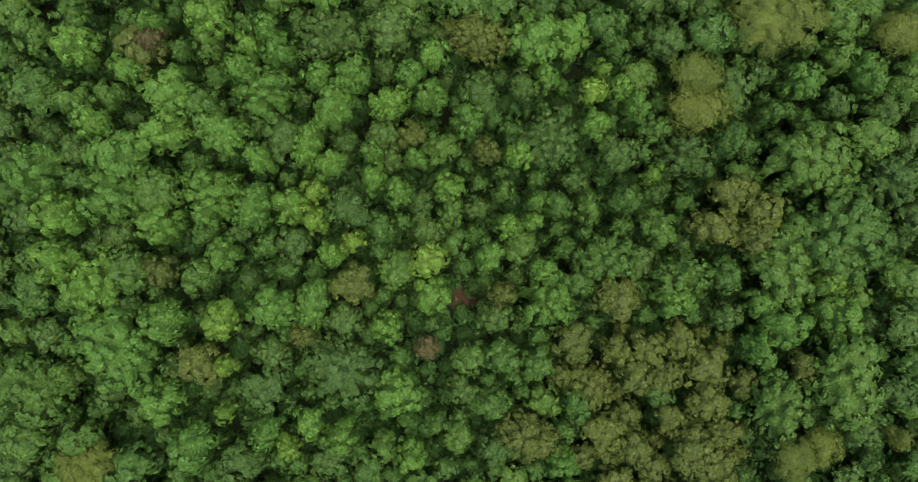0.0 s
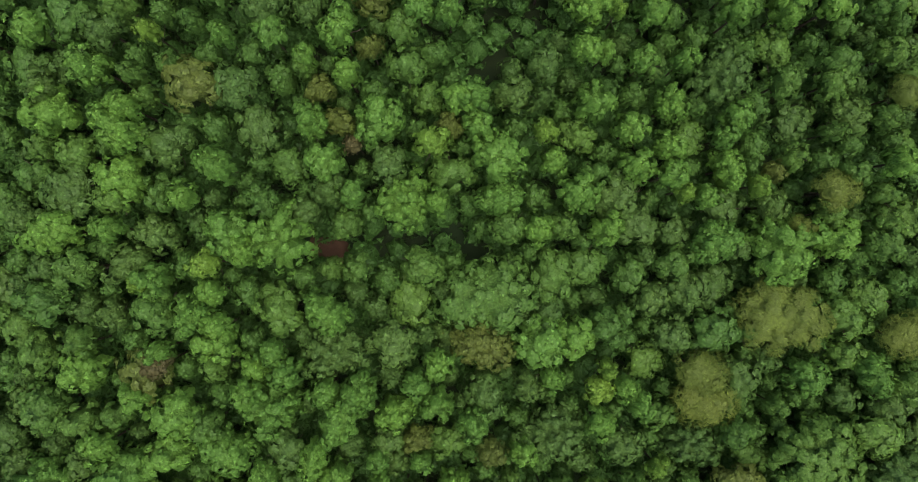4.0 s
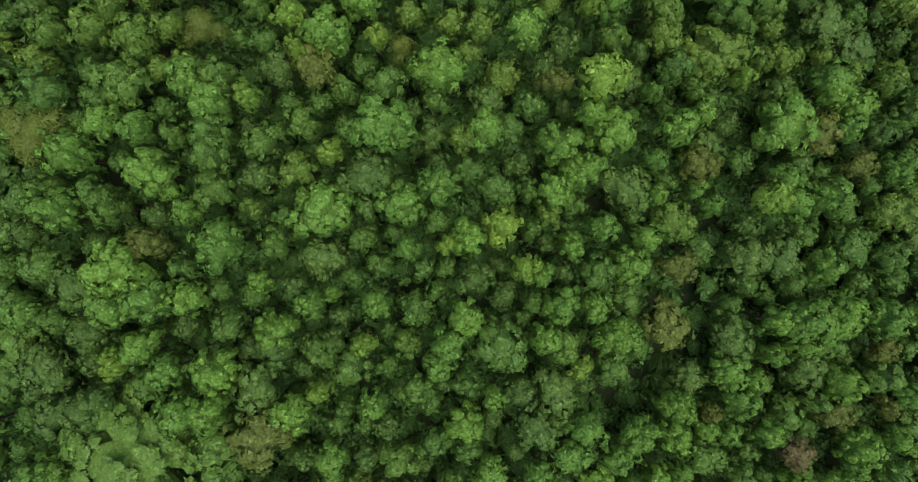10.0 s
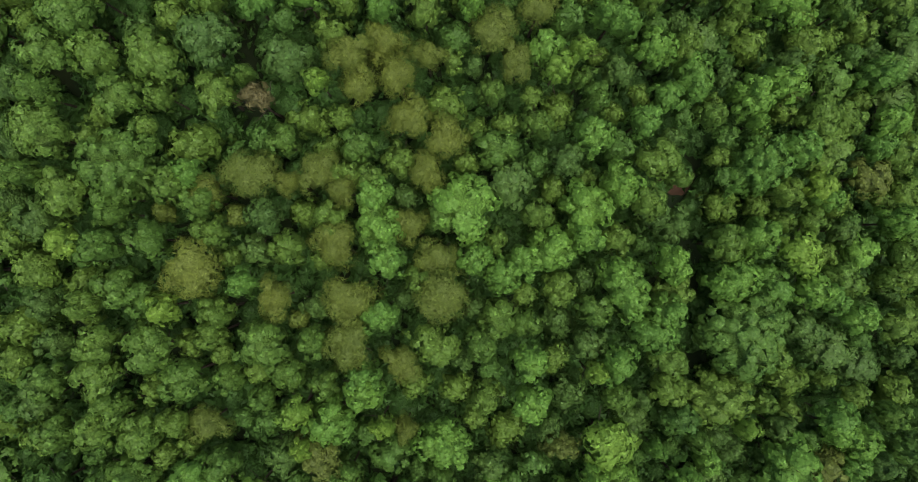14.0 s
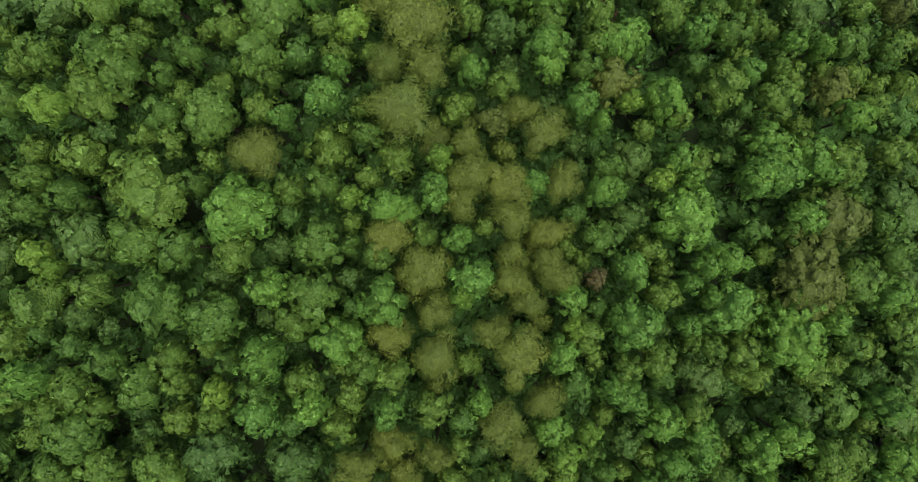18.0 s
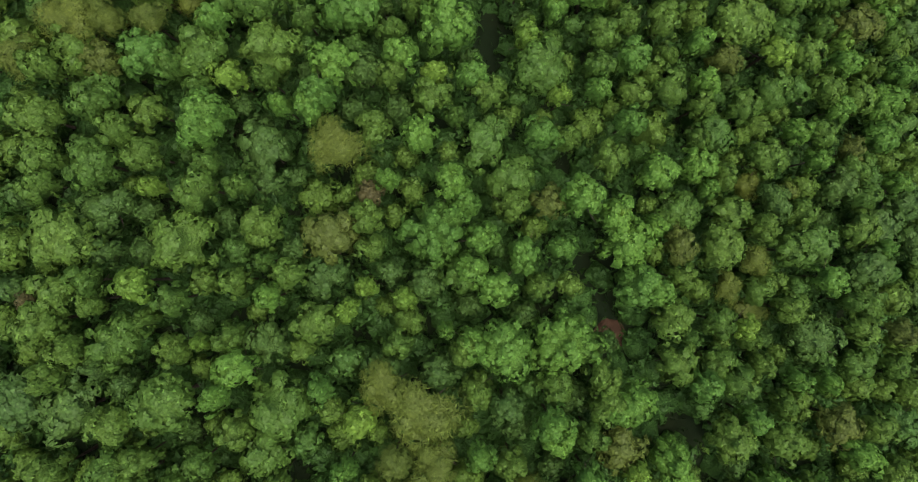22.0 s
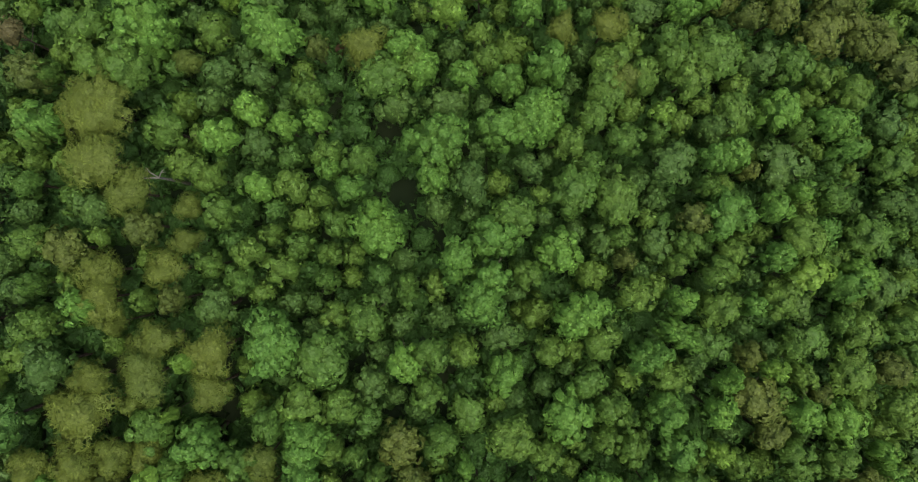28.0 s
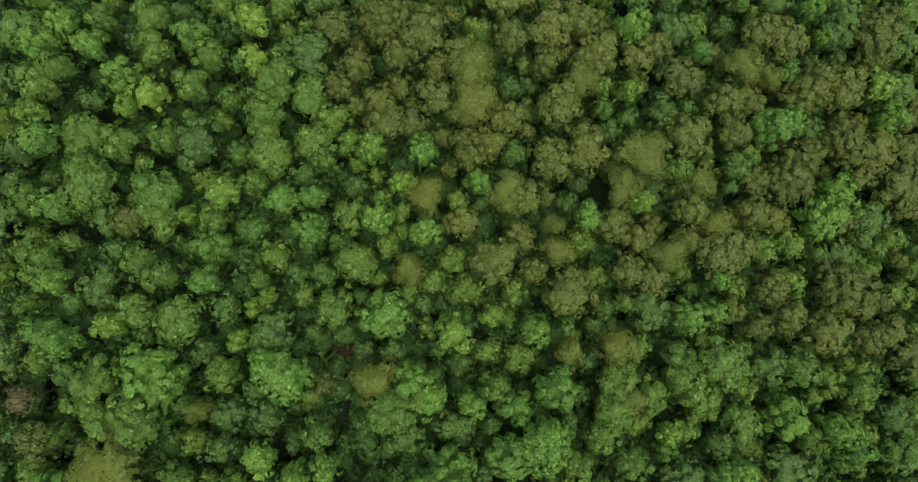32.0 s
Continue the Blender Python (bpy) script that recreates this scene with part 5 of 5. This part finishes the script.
def bare_tree(x, y, top):
    """A dead tree: a leaning grey stem whose bare limbs show between the crowns."""
    base = Vector((x, y, float(soil(x, y)) - 0.3))
    tree = tagged(new("dead_tree"), "dead tree with bare pale grey limbs among olive crowns", "tree")
    tree.location = base
    rise = top - base.z

    def limb(name, points, radii, parent):
        bm = bmesh.new()
        rings = []
        for p, r in zip(points, radii):
            rings.append([bm.verts.new((p[0] + r * math.cos(a), p[1] + r * math.sin(a), p[2] + 0.4 * r * math.sin(a))) for a in (0, 1.26, 2.51, 3.77, 5.03)])
        for low, up in zip(rings, rings[1:]):
            for i in range(5):
                bm.faces.new((low[i], low[(i + 1) % 5], up[(i + 1) % 5], up[i]))
        bm.faces.new(rings[-1])
        me = bpy.data.meshes.new(name)
        bm.to_mesh(me)
        bm.free()
        me.materials.append(DEADWOOD)
        ob = new(name, me)
        ob.parent = parent
        return ob

    trunk = limb("trunk", [(0, 0, 0), (0.1, 0.05, rise * 0.5), (0.0, 0.0, rise * 0.93)], [0.22, 0.16, 0.11], tree)
    h = rise * 0.93
    for way, reach, lift in (((-0.80, 0.55), 1.2, 0.9), ((0.75, 0.66), 1.1, 0.8), ((-0.98, -0.12), 1.7, 0.5)):
        q = (way[0] * reach * 0.5, way[1] * reach * 0.5 + 0.06, h + lift * 0.6)
        e = (way[0] * reach, way[1] * reach, h + lift)
        limb("limb", [(0, 0, h - 0.2), q, e], [0.07, 0.055, 0.02], trunk)
        t = (e[0] + 0.3 * way[1], e[1] - 0.35 * way[0], h + lift + 0.1)
        limb("twig", [q, ((q[0] + t[0]) / 2, (q[1] + t[1]) / 2, t[2] - 0.05), t], [0.035, 0.03, 0.015], trunk)


bare_tree(-33.8, 258.3, 16.4)

# ---- the wood between them ----
seeded = random.Random(11)
CELLS = {}


def note(x, y, r):
    CELLS.setdefault((int(x // 6), int(y // 6)), []).append((x, y, r))


def room(x, y, r, share):
    i, j = int(x // 6), int(y // 6)
    for a in (-1, 0, 1):
        for b in (-1, 0, 1):
            for px, py, pr in CELLS.get((i + a, j + b), ()):
                if math.hypot(px - x, py - y) < share * (r + pr):
                    return False
    return True


for spot in PLANTED + GAPS:
    note(*spot)


def mix_of(x, y):
    """Which kind grows at a place by chance: olive and brown trees keep to their patches."""
    for zx, zy, zr, kind, share in PATCHES:
        if math.hypot(x - zx, y - zy) < zr and seeded.random() < share:
            return kind
    v = noise.noise(Vector((x * 0.05, y * 0.05, 3.1))) + seeded.uniform(-0.5, 0.5)
    middle = "moss" if y > 105 and seeded.random() < 0.7 else "green"
    return middle if v > -0.2 else "dull"


def sunk(x):
    """How far the trees between stand below the tops: more on the steep eastern flank."""
    return 1.8 + 0.4 * min(1.0, max(0.0, (x + 25) / 40))


SHRUBS, CROWDED = [], {}
for size, tries, share in ((2.6, 5000, 0.78), (2.2, 9000, 0.77), (1.8, 16000, 0.76), (1.4, 24000, 0.76)):
    for _ in range(tries):
        x, y = seeded.uniform(-67, 67), seeded.uniform(-36, 324)
        if abs(x) > half_width(x, y):
            continue
        r = size * seeded.uniform(0.9, 1.1)
        if room(x, y, r, share):
            note(x, y, r)
            kind = mix_of(x, y)
            if size >= 1.8 and COUNT.get(kind, 0) < 300:
                plant(kind, x, y, r, seeded.gauss(-sunk(x) - 0.8, 1.2))
            else:
                CROWDED.setdefault(kind, []).append((x, y, r))
# a lower storey under and between them
lower = random.Random(23)
for j in range(125):
    for i in range(46):
        x, y = -66 + 2.9 * (i + lower.uniform(0, 1)), -36 + 2.9 * (j + lower.uniform(0, 1))
        if abs(x) < half_width(x, y) + 16 and all(math.hypot(x - a, y - b) > c + 0.3 for a, b, c in BARE + LANES):
            SHRUBS.append((x, y, lower.uniform(2.2, 3.0)))


def thicket(name, label, spots, leaf, low, high, shapes, category):
    """Many small crowns that nobody could count, as one mesh."""
    vs, fs, ins, ns, n = [], [], [], [], 0
    for x, y, r in spots:
        v, f, inner, shade, r0 = shapes[seeded.randrange(len(shapes))]
        a, s = seeded.uniform(0, 6.283), r / r0
        top = float(canopy(x, y)) - seeded.uniform(low, high) - (sunk(x) if low < 2 else 0) - v[:, 2].max() * s
        w = v * s
        vs.append(np.stack([x + w[:, 0] * math.cos(a) - w[:, 1] * math.sin(a), y + w[:, 0] * math.sin(a) + w[:, 1] * math.cos(a), top + w[:, 2]], 1))
        ns.append(np.stack([shade[:, 0] * math.cos(a) - shade[:, 1] * math.sin(a), shade[:, 0] * math.sin(a) + shade[:, 1] * math.cos(a), shade[:, 2]], 1))
        fs.append(f + n)
        ins.append(inner)
        n += len(v)
    return tagged(new(name, mesh_of(name, np.vstack(vs), np.vstack(fs), LEAF[leaf], np.concatenate(ins), MASS[leaf], np.vstack(ns))), label, category, kind="stuff")


for number, (kind, spots) in enumerate(CROWDED.items()):
    leaf, r0, d0, lobes, sprigs, length, *rest = KINDS[kind]
    shapes = [(*crown_arrays(np.random.default_rng(800 + 10 * number + k), 1.9, 2.8, lobes * 2 // 3, 240, length * 0.95, 2, 1.0, 0.8), 1.9) for k in range(6)]
    thicket("crowded_" + rest[4] + "s", KINDS[kind][11].replace("tree with", "trees with").replace("a fresh", "fresh"), spots, leaf, 0.3, 3.0, shapes, "trees")
small = [(*crown_arrays(np.random.default_rng(900 + k), 1.5, 1.8, 10, 44, 0.27, 1, 1.0, 1.0), 1.5) for k in range(6)]
thicket("undergrowth", "dark green undergrowth below the crowns", SHRUBS, "shrub", 7.0, 9.4, small, "undergrowth")
# low bushes on the forest floor under the gaps
low_spots = []
for _ in range(6000):
    x, y = seeded.uniform(-67, 67), seeded.uniform(-36, 324)
    if abs(x) < half_width(x, y) and all(math.hypot(x - a, y - b) > c for a, b, c in BARE):
        low_spots.append((x, y, seeded.uniform(1.6, 2.4)))
bush = [(*crown_arrays(np.random.default_rng(950 + k), 1.2, 1.1, 8, 16, 0.28, 1, 1.0, 1.0), 1.2) for k in range(5)]
thicket("low_bushes", "low dark bushes on the forest floor", low_spots, "shrub", 9.2, 10.9, bush, "bushes")
# the wood goes on to the sides, where it is never seen from near
far = []
for _ in range(26000):
    x, y = seeded.uniform(-170, 170), seeded.uniform(-120, 408)
    r = seeded.uniform(3.4, 4.8)
    if (abs(x) > half_width(x, y) or y < -36 or y > 324) and room(x, y, r, 0.62):
        note(x, y, r)
        far.append((x, y, r))
plain = [(*crown_arrays(np.random.default_rng(970 + k), 2.6, 3.4, 16, 14, 0.9, 1, 1.0, 1.0), 2.6) for k in range(4)]
thicket("far_woods", "closed green wood that goes on beyond the flown strip", far, "shrub", 2.0, 3.2, plain, "woods")

# the closed wood far off, as one rolling sheet of foliage
reach = [72.0, 78, 84, 91, 98, 106, 115, 124, 134, 146, 158, 170, 182, 196, 212, 230, 255, 290, 340, 420, 540, 720, 1000, 1500, 2400]
ring_v, ring_f, steps = [], [], 360
for k, far_out in enumerate(reach):
    for j in range(steps):
        a = 2 * math.pi * j / steps
        ca, sa = math.cos(a), math.sin(a)
        stretch = min(far_out / max(abs(ca), 1e-6), (far_out + 114) / max(abs(sa), 1e-6))
        x, y = ca * stretch, 144 + sa * stretch
        bump = 1.5 * noise.noise(Vector((x * 0.15, y * 0.15, 0))) + 0.02 * far_out * noise.noise(Vector((x * 0.004, y * 0.004, 7)))
        ring_v.append((x, y, float(canopy(x, y)) - (10.0 if k == 0 else 8.0 if far_out < 175 else 4.0) + bump))
for k in range(len(reach) - 1):
    for j in range(steps):
        a, b = k * steps + j, k * steps + (j + 1) % steps
        ring_f += [(a, a + steps, b + steps), (a, b + steps, b)]
distant = new("distant_woods", mesh_of("distant_woods", np.array(ring_v), np.array(ring_f), MASS["shrub"], np.zeros(len(ring_f), bool), MASS["shrub"]))
tagged(distant, "closed green woodland that reaches to the horizon", "woods", kind="stuff")
